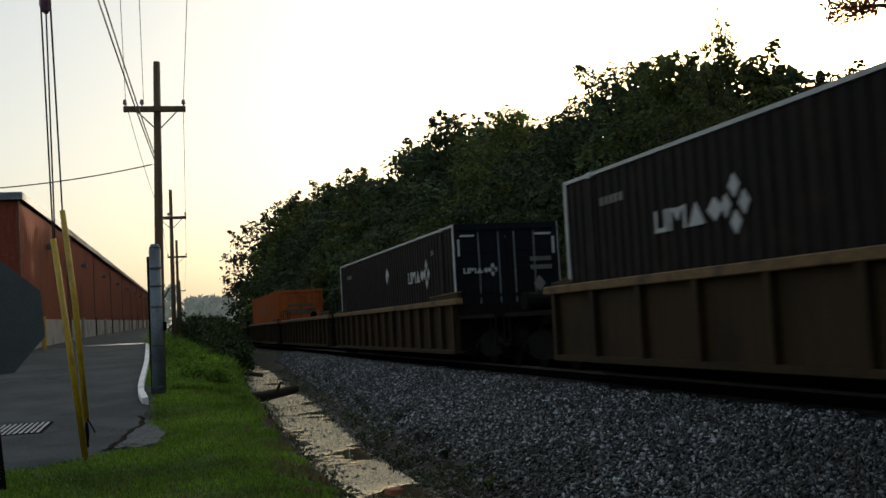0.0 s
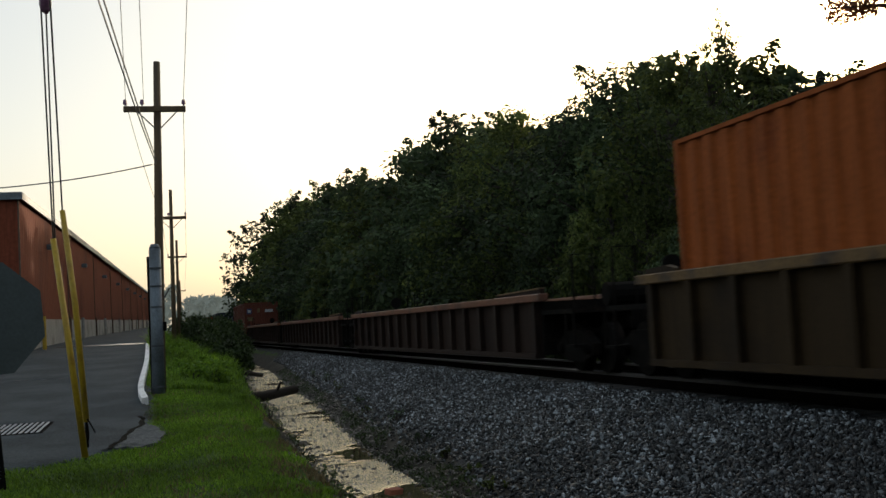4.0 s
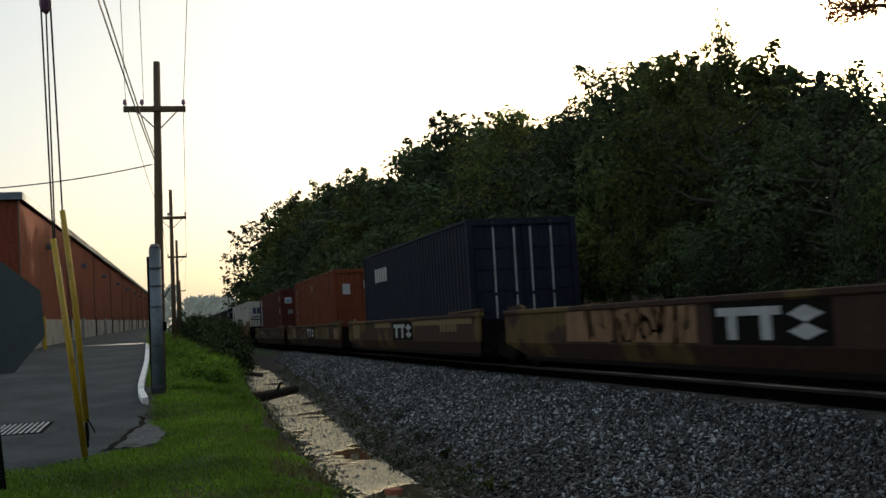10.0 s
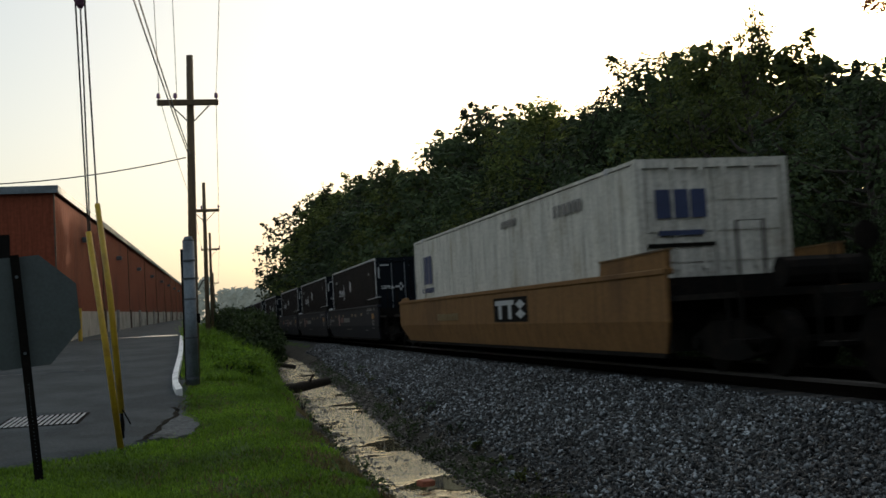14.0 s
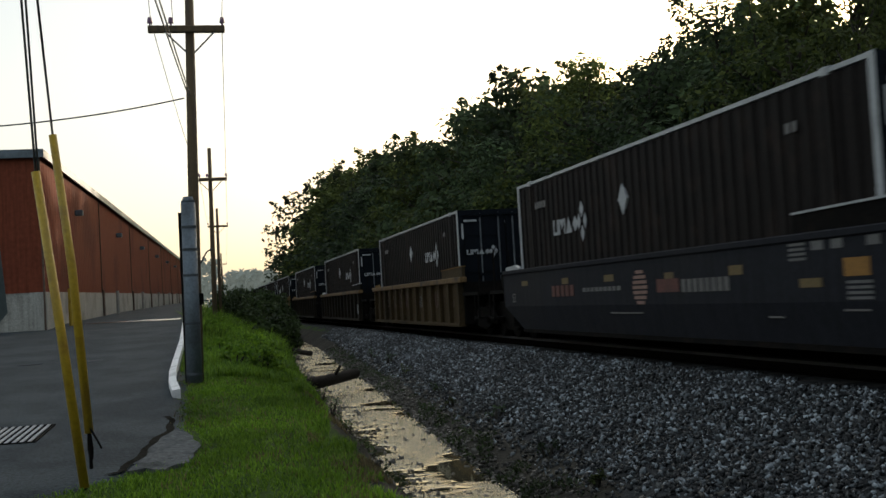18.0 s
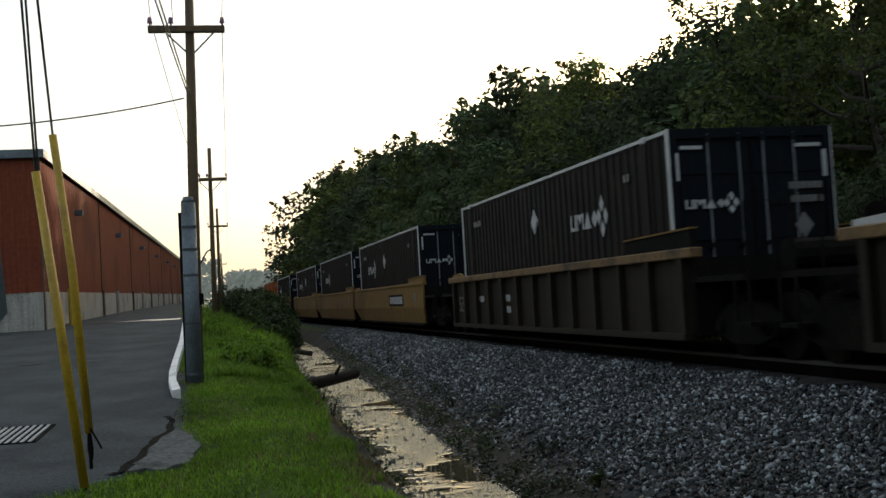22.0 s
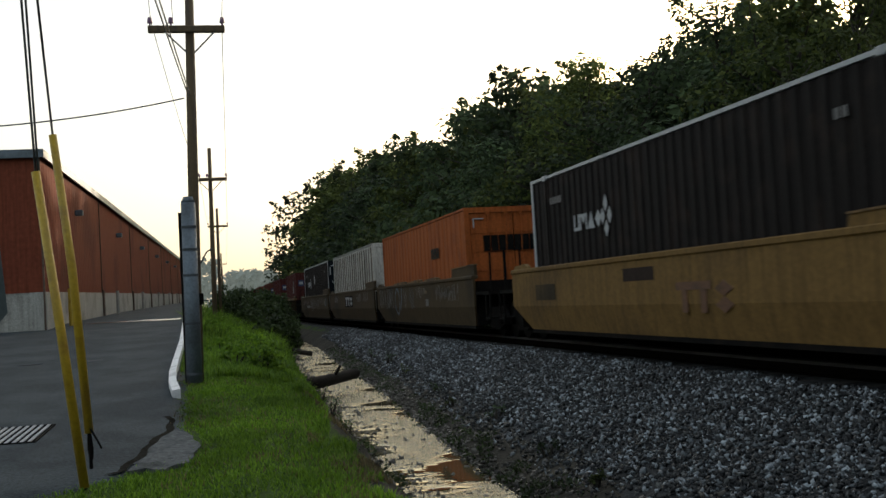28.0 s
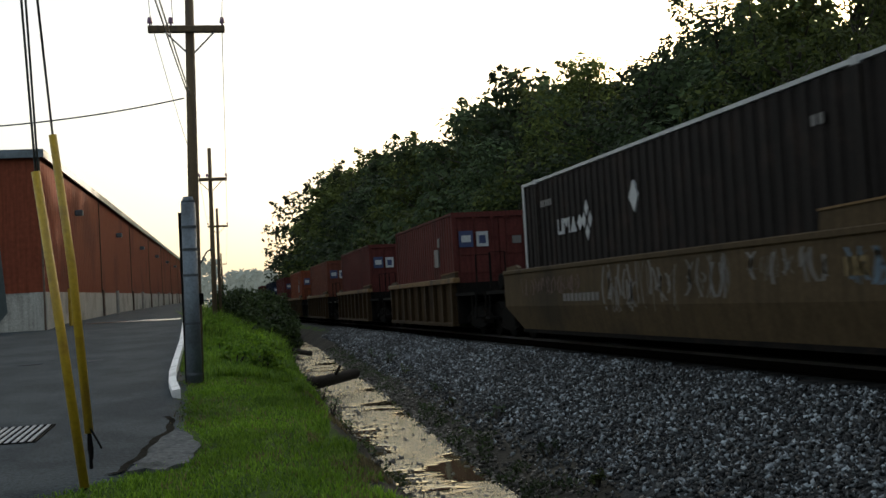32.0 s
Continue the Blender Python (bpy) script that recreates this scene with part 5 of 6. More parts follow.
def make_tree(name, seed, h, spread, low, boughs, leaves, leaf, material, label, category="tree", open_crown=0.0, sprays=14):
    """A trunk, limbs to domed boughs of leaves, and upright sprays on top."""
    rng = np.random.default_rng(seed)
    rnd = random.Random(seed)
    t = thing(name, label, category, group="trees behind the track")
    s = Shape()
    top = Vector((rnd.uniform(-.5, .5), rnd.uniform(-.5, .5), h * .82))
    mid = Vector((rnd.uniform(-.3, .3), rnd.uniform(-.3, .3), h * .42))
    s.path([(0, 0, -.4), (0, 0, h * .12), mid, top], [h * .026, h * .02, h * .013, .03], 9)
    cs, rs = [], []
    for k in range(boughs):
        e = (k + rng.uniform(.1, .9)) / boughs          # 0 at the crown's foot, 1 at its top
        wide = spread * (.55 + .62 * math.sin(math.pi * (e * .72 + .2))) * (1 - .62 * e ** 2.6)
        a = k * 2.399 + rng.uniform(-.5, .5)
        q = rng.uniform(.62, 1.0) if e < .86 else rng.uniform(0, .5)
        z = h * (low + (.93 - low) * e)
        r = spread * rng.uniform(.27, .44) * (1 - .28 * e) * (1 - .35 * open_crown)
        c = np.array([math.cos(a) * wide * q, math.sin(a) * wide * q, min(z, h - r * .7)])
        cs.append(c)
        rs.append(r)
        base = mid.lerp(top, max(0.0, min(.95, (c[2] - h * .5) / (h * .4)))) if c[2] > h * .5 else Vector((0, 0, max(h * .1, c[2] * .7)))
        tip = Vector(c)
        s.path([base, base.lerp(tip, .55) + Vector((0, 0, -.2)), tip], [h * .008, h * .005, .015], 5)
    cs, rs = np.array(cs), np.array(rs)
    share = rs ** 2 / (rs ** 2).sum()
    body = leaves * (.9 - .1 * open_crown)
    out = [bough_leaves(c, r, max(30, int(body * f)), leaf, rng, .78) for c, r, f in zip(cs, rs, share)]
    # sprays of twigs that stand out of the crown, with small clusters along them
    per = max(4, int(leaves * .1 / (sprays * 4)))
    for k in range(sprays):
        o = int(rng.integers(len(cs) // 3, len(cs)))
        d = np.array([rng.normal() * .6, rng.normal() * .6, rng.uniform(.5, 1.2)])
        d /= np.linalg.norm(d)
        p0 = cs[o] + d * rs[o] * .7
        reach = h * rng.uniform(.035, .085)
        s.path([Vector(cs[o]), Vector(p0), Vector(p0 + d * reach)], [.025, .018, .008], 4)
        for q in (.3, .55, .8, 1.0):
            out.append(bough_leaves(p0 + d * reach * q, h * rng.uniform(.012, .026) * (1.25 - .6 * q), per, leaf * .8, rng, .9))
    part("trunk", s, M_BARK, t, smooth=True)
    v = np.concatenate(out).reshape(-1, 3)
    part("crown", array_mesh("crown", v, np.arange(len(v)).reshape(-1, 4)), material, t)
    return t


# height of the woods' edge along the track, at 14 m from the viewer's line
PROFILE = [(-40, 7.5), (10, 5.2), (16, 5.7), (18, 6.4), (20, 7.3), (22, 8.1), (25, 8.9), (28, 9.3), (32, 9.2), (35, 9.5), (39, 10.1), (44, 10.5), (50, 11.1), (60, 11.2), (70, 11.6), (85, 13.1), (100, 14.2), (130, 15.7), (160, 16.3), (210, 15.0)]


def crest(x, y):
    """How tall a tree at x, y may grow to stay in the line of the woods' edge."""
    return 1.4 + (lerp_table(y * 14 / x, PROFILE) - 1.4) * x / 14 - ground_z(x, y)


def forest():
    rnd = random.Random(5)
    word = "tall leafy broadleaf tree in dense dark summer foliage"
    fine = [make_tree("tree", 41 + k, 10.0, 2.9 + .35 * (k % 3), .12, 34 + 3 * k, 12500, .085, M_LEAF if k % 3 else M_LEAF2, word) for k in range(4)]
    kinds = [make_tree("tree", 11 + k, 10.0, 2.9 + .35 * (k % 3), .12, 30 + 2 * k, 7000, .14, M_LEAF if k % 3 else M_LEAF2, word) for k in range(5)]
    airy = make_tree("tree", 31, 10.0, 2.7, .22, 34, 11500, .07, M_LEAF2, "tall airy broadleaf tree with light gaps in its crown", open_crown=1.0, sprays=40)
    plain = [make_tree("tree", 61 + k, 10.0, 3.2, .1, 18, 3200, .24, M_LEAF, word) for k in range(3)]
    used = set()

    def put(proto, x, y, h, wide=1.0):
        m = pose(x, y, ground_z(x, y) - .1, 0, 0, rnd.uniform(0, 360)) @ Matrix.Diagonal((h / 10 * wide / proto.scale.x, h / 10 * wide / proto.scale.y, h / 10 / proto.scale.z, 1))
        if proto in used:
            return copy_thing(proto, m)
        used.add(proto)
        proto.matrix_basis = m
        return proto

    def pick(y):
        return fine[rnd.randrange(4)] if y < 52 else kinds[rnd.randrange(5)]

    y = 8.0
    turn = 0
    while y < 128:
        step = 3.7 + y * .028
        # the skyline row of domed crowns, a lower front row and two back rows
        x = 13.9 + rnd.uniform(-.4, .7) + y * .012
        if 22.0 < y < 28.5:
            put(airy, x, y, crest(x, y) * rnd.uniform(.93, .98), .85)
        else:
            tall = (1.0, .9, .98, .86, 1.01, .94)[turn % 6]
            put(pick(y), x, y, crest(x, y) * tall, rnd.uniform(1.0, 1.25) / tall)
        turn += 1
        for q in (.25, .75):
            xf = 12.0 + rnd.uniform(-.2, .3) + y * .006
            put(pick(y) if q < .5 else kinds[rnd.randrange(5)], xf, y + step * q, min(crest(xf, y) * .66, 8.0) * rnd.uniform(.75, 1.12), .78)
        if y > 15:
            xb, yb = x + 3.4 + rnd.uniform(-.5, .8), y + step * .5 + 3.5
            put(kinds[rnd.randrange(5)] if y < 40 else plain[rnd.randrange(3)], xb, yb, crest(xb, yb) * rnd.uniform(.82, .92), 1.15)
            xc, yc = xb + 3.2, yb + step * .5 + 2
            put(plain[rnd.randrange(3)], xc, yc, crest(xc, yc) * .86 * rnd.uniform(.94, 1.03), 1.25)
        y += step
    # tall open trees where the woods end
    for x, y, f in ((15.8, 124, 1.0), (16.7, 133, .96)):
        put(airy, x, y, crest(x, y) * f, .95)

    # unseen trees past the viewer beyond the track, added to darken the car ends
    for k in range(14):
        put(plain[rnd.randrange(3)], 14.5 + 3.5 * (k % 2) + rnd.uniform(-.5, .5), 5 - 3.2 * k, rnd.uniform(9, 12), 1.0)

    # more unseen trees behind the viewer, added to dim train side and ballast
    for k in range(9):
        put(plain[rnd.randrange(3)], -13 + 2.6 * k + rnd.uniform(-.5, .5), -10 - 3.0 * (k % 2) + rnd.uniform(-.6, .6), rnd.uniform(11, 14), 1.15)

    # deeper trees hidden by the front rows, added to block sun from the warehouse wall
    for k in range(34):
        y = 95 + 5.0 * k + rnd.uniform(-2, 2)
        x = 23 + 4 * (k % 3) + y * .02
        put(plain[rnd.randrange(3)], x, y, crest(x, y) * rnd.uniform(.75, .9), 1.1)


forest()


# a branch with reddish leaves that hangs in from a tree beyond the track
def red_branch():
    t = thing("tree", "slender tree with reddish leaves on an overhanging branch", "tree", pose(13.0, 13.0, -0.6), group="trees behind the track")
    s = Shape().path([(0, 0, 0), (.1, .1, 3), (-.2, .3, 6.5), (-.1, .4, 9)], [.16, .13, .09, .03], 9)
    s.path([(-.15, .25, 5.7), (-1.2, .7, 6.0), (-2.4, 1.0, 6.3), (-3.1, 1.2, 6.3)], [.06, .045, .03, .012], 6)
    part("trunk", s, M_BARK, t, smooth=True)
    rng = np.random.default_rng(77)
    cs = np.array([(-2.0 + .3 * k * .3, .9 + .1 * (k % 3), 6.3 + .15 * (k % 2)) for k in range(6)] + [(-2.9, 1.15, 6.3), (-2.6, 1.1, 6.4)])
    cs = np.concatenate([cs, [(-1.9 + .12 * k, .95, 6.05 - .14 * k) for k in range(5)]])
    v, f = leaf_cloud(cs, np.full(len(cs), .36), 4200, .04, rng)
    part("leaves", array_mesh("leaves", v, f), M_REDLEAF, t, "reddish backlit leaves")
    cs = rng.normal(size=(14, 3)) * (.9, .9, 1.0) + (0, .3, 7.6)
    v, f = leaf_cloud(cs, np.full(14, .6), 900, .08, rng)
    part("crown", array_mesh("crown", v, f), M_LEAF, t)


red_branch()


# undergrowth at the foot of the trees
def undergrowth():
    rng = np.random.default_rng(91)
    cs = []
    for k in range(420):
        y = 5 + 75 * rng.random() ** 1.3
        x = rng.uniform(11.4, 13.2)
        cs.append((x, y, ground_z(x, y) + rng.uniform(.1, 1.3)))
    v, f = leaf_cloud(np.array(cs), rng.uniform(.4, .8, len(cs)), 17000, .11, rng, .8)
    ob = new("undergrowth", array_mesh("undergrowth", v, f))
    ob.data.materials.append(M_LEAFDARK)
    tagged(ob, "dark leafy undergrowth at the foot of the trees", "undergrowth", kind="stuff")


undergrowth()


# distant woods, the haze painted in as pale colour and a weak glow
def distance():
    rng = np.random.default_rng(3)
    m = bpy.data.materials.new("painted_haze_woods")
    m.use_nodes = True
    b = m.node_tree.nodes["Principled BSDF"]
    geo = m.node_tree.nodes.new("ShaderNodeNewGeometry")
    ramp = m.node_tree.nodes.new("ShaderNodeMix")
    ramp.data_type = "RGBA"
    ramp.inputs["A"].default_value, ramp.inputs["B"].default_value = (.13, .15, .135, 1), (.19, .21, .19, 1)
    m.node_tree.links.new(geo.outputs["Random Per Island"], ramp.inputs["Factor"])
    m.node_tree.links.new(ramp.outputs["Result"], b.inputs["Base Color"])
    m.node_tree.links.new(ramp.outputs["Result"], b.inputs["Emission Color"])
    # no lamp: this faint emission lifts the leaves towards the hazy sky
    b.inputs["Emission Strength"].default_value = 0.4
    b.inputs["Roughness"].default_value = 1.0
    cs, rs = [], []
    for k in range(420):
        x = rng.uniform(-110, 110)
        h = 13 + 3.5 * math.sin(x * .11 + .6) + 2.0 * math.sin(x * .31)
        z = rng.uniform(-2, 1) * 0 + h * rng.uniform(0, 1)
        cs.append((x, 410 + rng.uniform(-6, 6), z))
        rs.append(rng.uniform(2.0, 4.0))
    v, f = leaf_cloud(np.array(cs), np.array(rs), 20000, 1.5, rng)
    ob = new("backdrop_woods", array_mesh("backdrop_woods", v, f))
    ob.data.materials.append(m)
    tagged(ob, "distant line of woods with haze painted into its pale colour", "woods", kind="structure")


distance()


# ---- utility poles and wires ----
def utility_pole(x, y, z0, top, lean, arms, label, r=.118):
    p = thing("utility_pole", label, "utility pole", group="poles along the road")
    part("pole", Shape().path([(x, y, z0 - .3), (x + lean * .5, y, (z0 + top) / 2), (x + lean, y, top)], [r, r * .86, r * .68], 12), M_POLE, p, smooth=True)
    for a, b, z in arms:
        part("crossarm", Shape().soft(a, b, y - .2, y - .1, z - .055, z + .055, .01), M_POLE, p)
        xc = x + lean * .85
        for sg in (-1, 1):
            part("brace", Shape().tube((xc + sg * .06, y - .18, z - .38), (xc + sg * .4, y - .18, z - .03), .014, n=5), M_WIRE, p)
        for f in (.03, .3, .97):
            xi = a + (b - a) * f
            part("insulator", Shape().tube((xi, y - .15, z + .05), (xi, y - .15, z + .12), .015, n=6).tube((xi, y - .15, z + .1), (xi, y - .15, z + .19), .045, .03, 8), M_INSUL, p)
    return p


p1 = utility_pole(.06, 22.5, .1, 6.85, .17, [(-.44, .75, 5.87)], "weathered wooden utility pole with a crossarm and a steel-clad foot", .1)
shell = Shape()
shell.tube((.02, 22.2, -.1), (.05, 22.2, 3.1), .122, .112, 16).tube((.05, 22.2, 3.1), (.052, 22.2, 3.19), .112, .07, 16)
part("steel_sleeve", shell, M_GALV, p1, "grey galvanised steel sleeve strapped to the pole", smooth=True)
for z in (.42, 1.2, 1.95, 2.35, 2.7):
    part("strap", Shape().tube((.02 + .0095 * z, 22.2, z), (.02 + .0095 * z, 22.2, z + .035), .124, n=16), M_STRAP, p1)
part("conduit", Shape().tube((-.09, 22.24, .1), (-.085, 22.24, 2.95), .026, n=8), M_DARKSTEEL, p1)
part("service_stub", Shape().path([(.2, 22.3, 2.15), (.3, 22.2, 2.32), (.38, 22.15, 2.36)], [.012] * 3, 5), M_WIRE, p1)
part("meter_box", Shape().soft(.15, .22, 22.2, 22.34, 1.5, 1.68, .01), M_DARKSTEEL, p1)
utility_pole(.67, 42, 1.0, 6.78, .07, [(.35, 1.27, 5.72)], "weathered wooden utility pole with a short crossarm", .09)
utility_pole(1.33, 66, 1.0, 6.9, .06, [(.85, 1.94, 5.92)], "weathered wooden utility pole with a short crossarm", .1)
utility_pole(3.1, 140, .8, 8.1, .05, [(2.5, 3.8, 6.8)], "weathered wooden utility pole with a short crossarm")
utility_pole(4.4, 195, .8, 8.4, .05, [(3.8, 5.1, 7.0)], "weathered wooden utility pole with a short crossarm")


def wire(pts, r, label, sag=0.0, n=10):
    w = []
    for a, b in zip(pts, pts[1:]):
        for k in range(n):
            t = k / n
            q = Vector(a).lerp(Vector(b), t)
            q.z -= sag * 4 * t * (1 - t)
            w.append(tuple(q))
    w.append(tuple(pts[-1]))
    tagged(part("overhead_wire", Shape().path(w, [r] * len(w), 5), M_WIRE), label, "wire")


for dx, zz in ((0, 4.8), (.06, 4.85)):
    wire([(.14 + dx * .3, 22.4, zz), (-.50 + dx, 13.5, 5.4), (-1.4 + dx, -6, 6.6)], .011, "dark overhead cable running along the poles", .05)
for x0, x1, xs in ((-.39, -.3, -.75), (-.05, -.04, -.5), (.71, .62, .5)):
    wire([(x0, 22.35, 6.02), (x1, 16, 6.2), (xs, -6, 7.4)], .006, "thin overhead wire running along the poles", .04)
for a, b in (((-.39, 22.35, 6.02), (.38, 41.85, 5.86)), ((.71, 22.35, 6.02), (1.24, 41.85, 5.86)), ((.38, 41.85, 5.86), (.88, 65.85, 6.06)), ((1.24, 41.85, 5.86), (1.9, 65.85, 6.06)), ((1.9, 65.85, 6.06), (3.7, 139.85, 6.95))):
    wire([a, b], .007, "thin overhead wire running along the poles", .22)
wire([(.07, 22.4, 4.78), (-2.66, 22.0, 4.33), (-12, 21.2, 3.95)], .012, "dark service cable from the pole towards the warehouse", .05)


# ---- guy wires with yellow guards ----
def guy(base, knee, top, up, rod, label):
    g = thing("guy_wire", label, "guy wire", group="guy wires")
    part("guard", Shape().path([base, knee, top], [.04, .04, .036], 10), M_YELLOW, g, "faded yellow plastic guard", smooth=True)
    part("cable", Shape().path([top, up], [.011, .011], 6), M_WIRE, g)
    part("anchor_rod", Shape().path([rod, base], [.018, .018], 6), M_DARKSTEEL, g)
    return g


guy((-.89, 14.5, -.04), (-1.03, 14.5, 1.31), (-1.18, 14.5, 2.68), (-1.1, 12.4, 7.4), (-.88, 14.5, -.25), "steel guy wire with a faded yellow plastic guard")
g2 = guy((-.91, 15.3, .34), (-1.0, 15.3, 1.89), (-1.12, 15.3, 3.12), (-.83, 9.8, 7.4), (-.9, 15.3, -.2), "steel guy wire with a faded yellow plastic guard")
part("strap", Shape().path([(-.92, 15.28, .42), (-.84, 15.25, .28), (-.8, 15.22, .2)], [.012, .01, .01], 5), M_DARKSTEEL, g2)
part("turnbuckle", Shape().path([(-.91, 15.3, .34), (-.905, 15.3, .2), (-.9, 15.3, .1)], [.018, .028, .018], 8), M_DARKSTEEL, g2)
g3 = thing("guy_wire", "steel guy wire with a strain insulator", "guy wire", group="guy wires")
part("cable", Shape().path([(-1.16, 14.52, 2.64), (-1.07, 13.2, 5.15)], [.01, .01], 6), M_WIRE, g3)
part("strain_insulator", Shape().path([(-1.07, 13.2, 5.15), (-1.07, 13.17, 5.2), (-1.07, 13.15, 5.25), (-1.07, 13.07, 5.41), (-1.07, 13.05, 5.47)], [.02, .06, .07, .06, .02], 10), M_INSUL, g3)
part("upper_cable", Shape().path([(-1.07, 13.05, 5.47), (-.97, 12.1, 7.4)], [.01, .01], 6), M_WIRE, g3)

# ---- traffic sign seen from behind ----
sign = thing("traffic_sign", "large octagonal traffic sign seen from its bare grey back", "sign", pose(-1.58, 12.3, -.06, 0, -4.2, 8))
R = .58
octa = [(R * 1.0824 * math.cos(math.radians(22.5 + 45 * k)), 1.73 + R * 1.0824 * math.sin(math.radians(22.5 + 45 * k))) for k in range(8)]
part("panel", Shape().prism(octa, .03, .036, "y"), M_SIGN, sign)
part("post", Shape().box(-.045, .045, -.03, .03, -.4, 2.33), M_DARKSTEEL, sign, "dark steel channel post")
# pale discs painted as daylight showing through the post's punched holes
for k in range(24):
    part("hole_light_disc", Shape().tube((0, -.0305, .1 + k * .038), (0, -.032, .1 + k * .038), .005, n=6), M_GALV, sign)
for z in (1.3, 2.1):
    part("bolt", Shape().tube((0, -.03, z), (0, -.045, z), .018, n=6), M_GALV, sign)


# ---- grass, weeds, shrubs ----
def blades(name, label, spots, heights, material, wide, rng, lean=.5):
    n = len(spots)
    a = rng.uniform(0, math.tau, n)
    d = np.stack([np.cos(a), np.sin(a), np.zeros(n)], 1)
    side = np.stack([-np.sin(a), np.cos(a), np.zeros(n)], 1) * (wide * rng.uniform(.6, 1.4, n))[:, None]
    up = np.zeros((n, 3))
    up[:, 2] = heights
    bend = d * (heights * rng.uniform(0, lean, n))[:, None]
    v = np.stack([spots - side, spots + side, spots + side * .7 + up * .6 + bend * .45, spots - side * .7 + up * .6 + bend * .45, spots + up + bend * 1.4], 1)
    base = np.arange(n)[:, None] * 5
    quads = base + np.array([[0, 1, 2, 3]])
    tris = base + np.array([[3, 2, 4]])
    me = bpy.data.meshes.new(name)
    vv = v.reshape(-1, 3)
    me.vertices.add(len(vv))
    me.vertices.foreach_set("co", vv.astype(np.float32).ravel())
    me.loops.add(n * 7)
    loops = np.concatenate([quads, tris], 1)
    me.loops.foreach_set("vertex_index", loops.astype(np.int32).ravel())
    me.polygons.add(n * 2)
    starts = np.stack([np.arange(n) * 7, np.arange(n) * 7 + 4], 1).ravel()
    me.polygons.foreach_set("loop_start", starts.astype(np.int32))
    me.update(calc_edges=True)
    me.materials.append(material)
    return tagged(new(name, me), label, "grass", kind="stuff")


def on_verge(x, y):
    e = lerp_table(y, ROAD_EDGE) if y > 13.1 else -30
    if x < e + .02 + .05 * math.sin(y * 9) * math.sin(x * 7 + y * 23):
        return False
    if -.64 < x < .12 and 14.95 < y < 17.3 and x > lerp_table(y, ROAD_EDGE) and x < .02 + .1 * math.sin(y * 2):
        return random.random() < .12
    return x < lerp_table(y, BANK) + .02 + .30 * noise.noise(Vector((3.1, y * 1.1, 2))) + .2 * noise.noise(Vector((x * 3, y * 3.2, 2)))


def lawn():
    rng = np.random.default_rng(8)
    spots, hs = [], []
    tall, th = [], []
    while len(spots) < 85000:
        y = 8.5 + 19 * rng.random() ** 1.25
        x = rng.uniform(-3.2, 2.5)
        if not on_verge(x, y):
            continue
        patch = noise.noise(Vector((x * 1.3, y * .9, 1))) + .5 * noise.noise(Vector((x * 4, y * 3, 5)))
        if rng.random() > .75 + .6 * patch:
            continue
        h = .024 + .03 * rng.random() + .045 * max(0, patch)
        h *= 1 + 1.6 * smooth(.7, 1.6, x) * smooth(11, 20, y) + .5 * smooth(1.2, 1.8, x)
        spots.append((x, y, ground_z(x, y) - .01))
        hs.append(h)
    blades("lawn_grass", "short green verge grass with longer tufts near the ditch", np.array(spots), np.array(hs), M_BLADE, .0065, rng, .8)
    while len(tall) < 26000:
        y = 23 + 45 * rng.random() ** 1.4
        b = lerp_table(y, BANK)
        x = rng.uniform(-.2, b + .55)
        if x < .4 and y < 24 and rng.random() < .8:
            continue
        tall.append((x, y, ground_z(x, y) - .02))
        th.append((.12 + .25 * rng.random() * (1 + noise.noise(Vector((x, y * .5, 9))))) * (.5 + 1.0 * smooth(27, 42, y)))
    dry, dh = [], []
    while len(dry) < 9000:
        y = 9 + 22 * rng.random() ** 1.2
        b = lerp_table(y, BANK)
        x = b - .25 + .55 * rng.random() + .2 * noise.noise(Vector((y * .9, 3, 0))) if rng.random() < .7 else rng.uniform(-.6, b)
        if noise.noise(Vector((x * 1.5, y * .8, 30))) < -.05 or not on_verge(x, y) and x < b:
            continue
        dry.append((x, y, ground_z(x, y) - .01))
        dh.append(.03 + .06 * rng.random())
    blades("dry_grass", "withered brown grass along the edge of the ditch", np.array(dry), np.array(dh), M_DRY, .006, rng, .9)
    blades("tall_grass", "tall bright green grass and weeds along the ditch bank", np.array(tall), np.array(th), M_WEED, .014, rng, .8)


lawn()


def shrub(x, y, h, spread, n, leaves, leaf, material, seed, label, name="shrub"):
    t = thing(name, label, "shrub", pose(x, y, ground_z(x, y)), group="shrubs along the ditch")
    rng = np.random.default_rng(seed)
    cs = []
    for k in range(n):
        a, q = rng.uniform(0, math.tau), math.sqrt(rng.random())
        c = (math.cos(a) * spread * q, math.sin(a) * spread * q, h * (.15 + .8 * rng.random() * (1 - .45 * q)))
        cs.append(c)
        part("stem", Shape().path([(c[0] * .15, c[1] * .15, -.1), (c[0] * .6, c[1] * .6, c[2] * .55), c], [.02, .014, .006], 5), M_BARK, t)
    v, f = leaf_cloud(np.array(cs), np.full(n, h * .22), leaves, leaf, rng, 1.0)
    part("foliage", array_mesh("foliage", v, f), material, t)
    return t


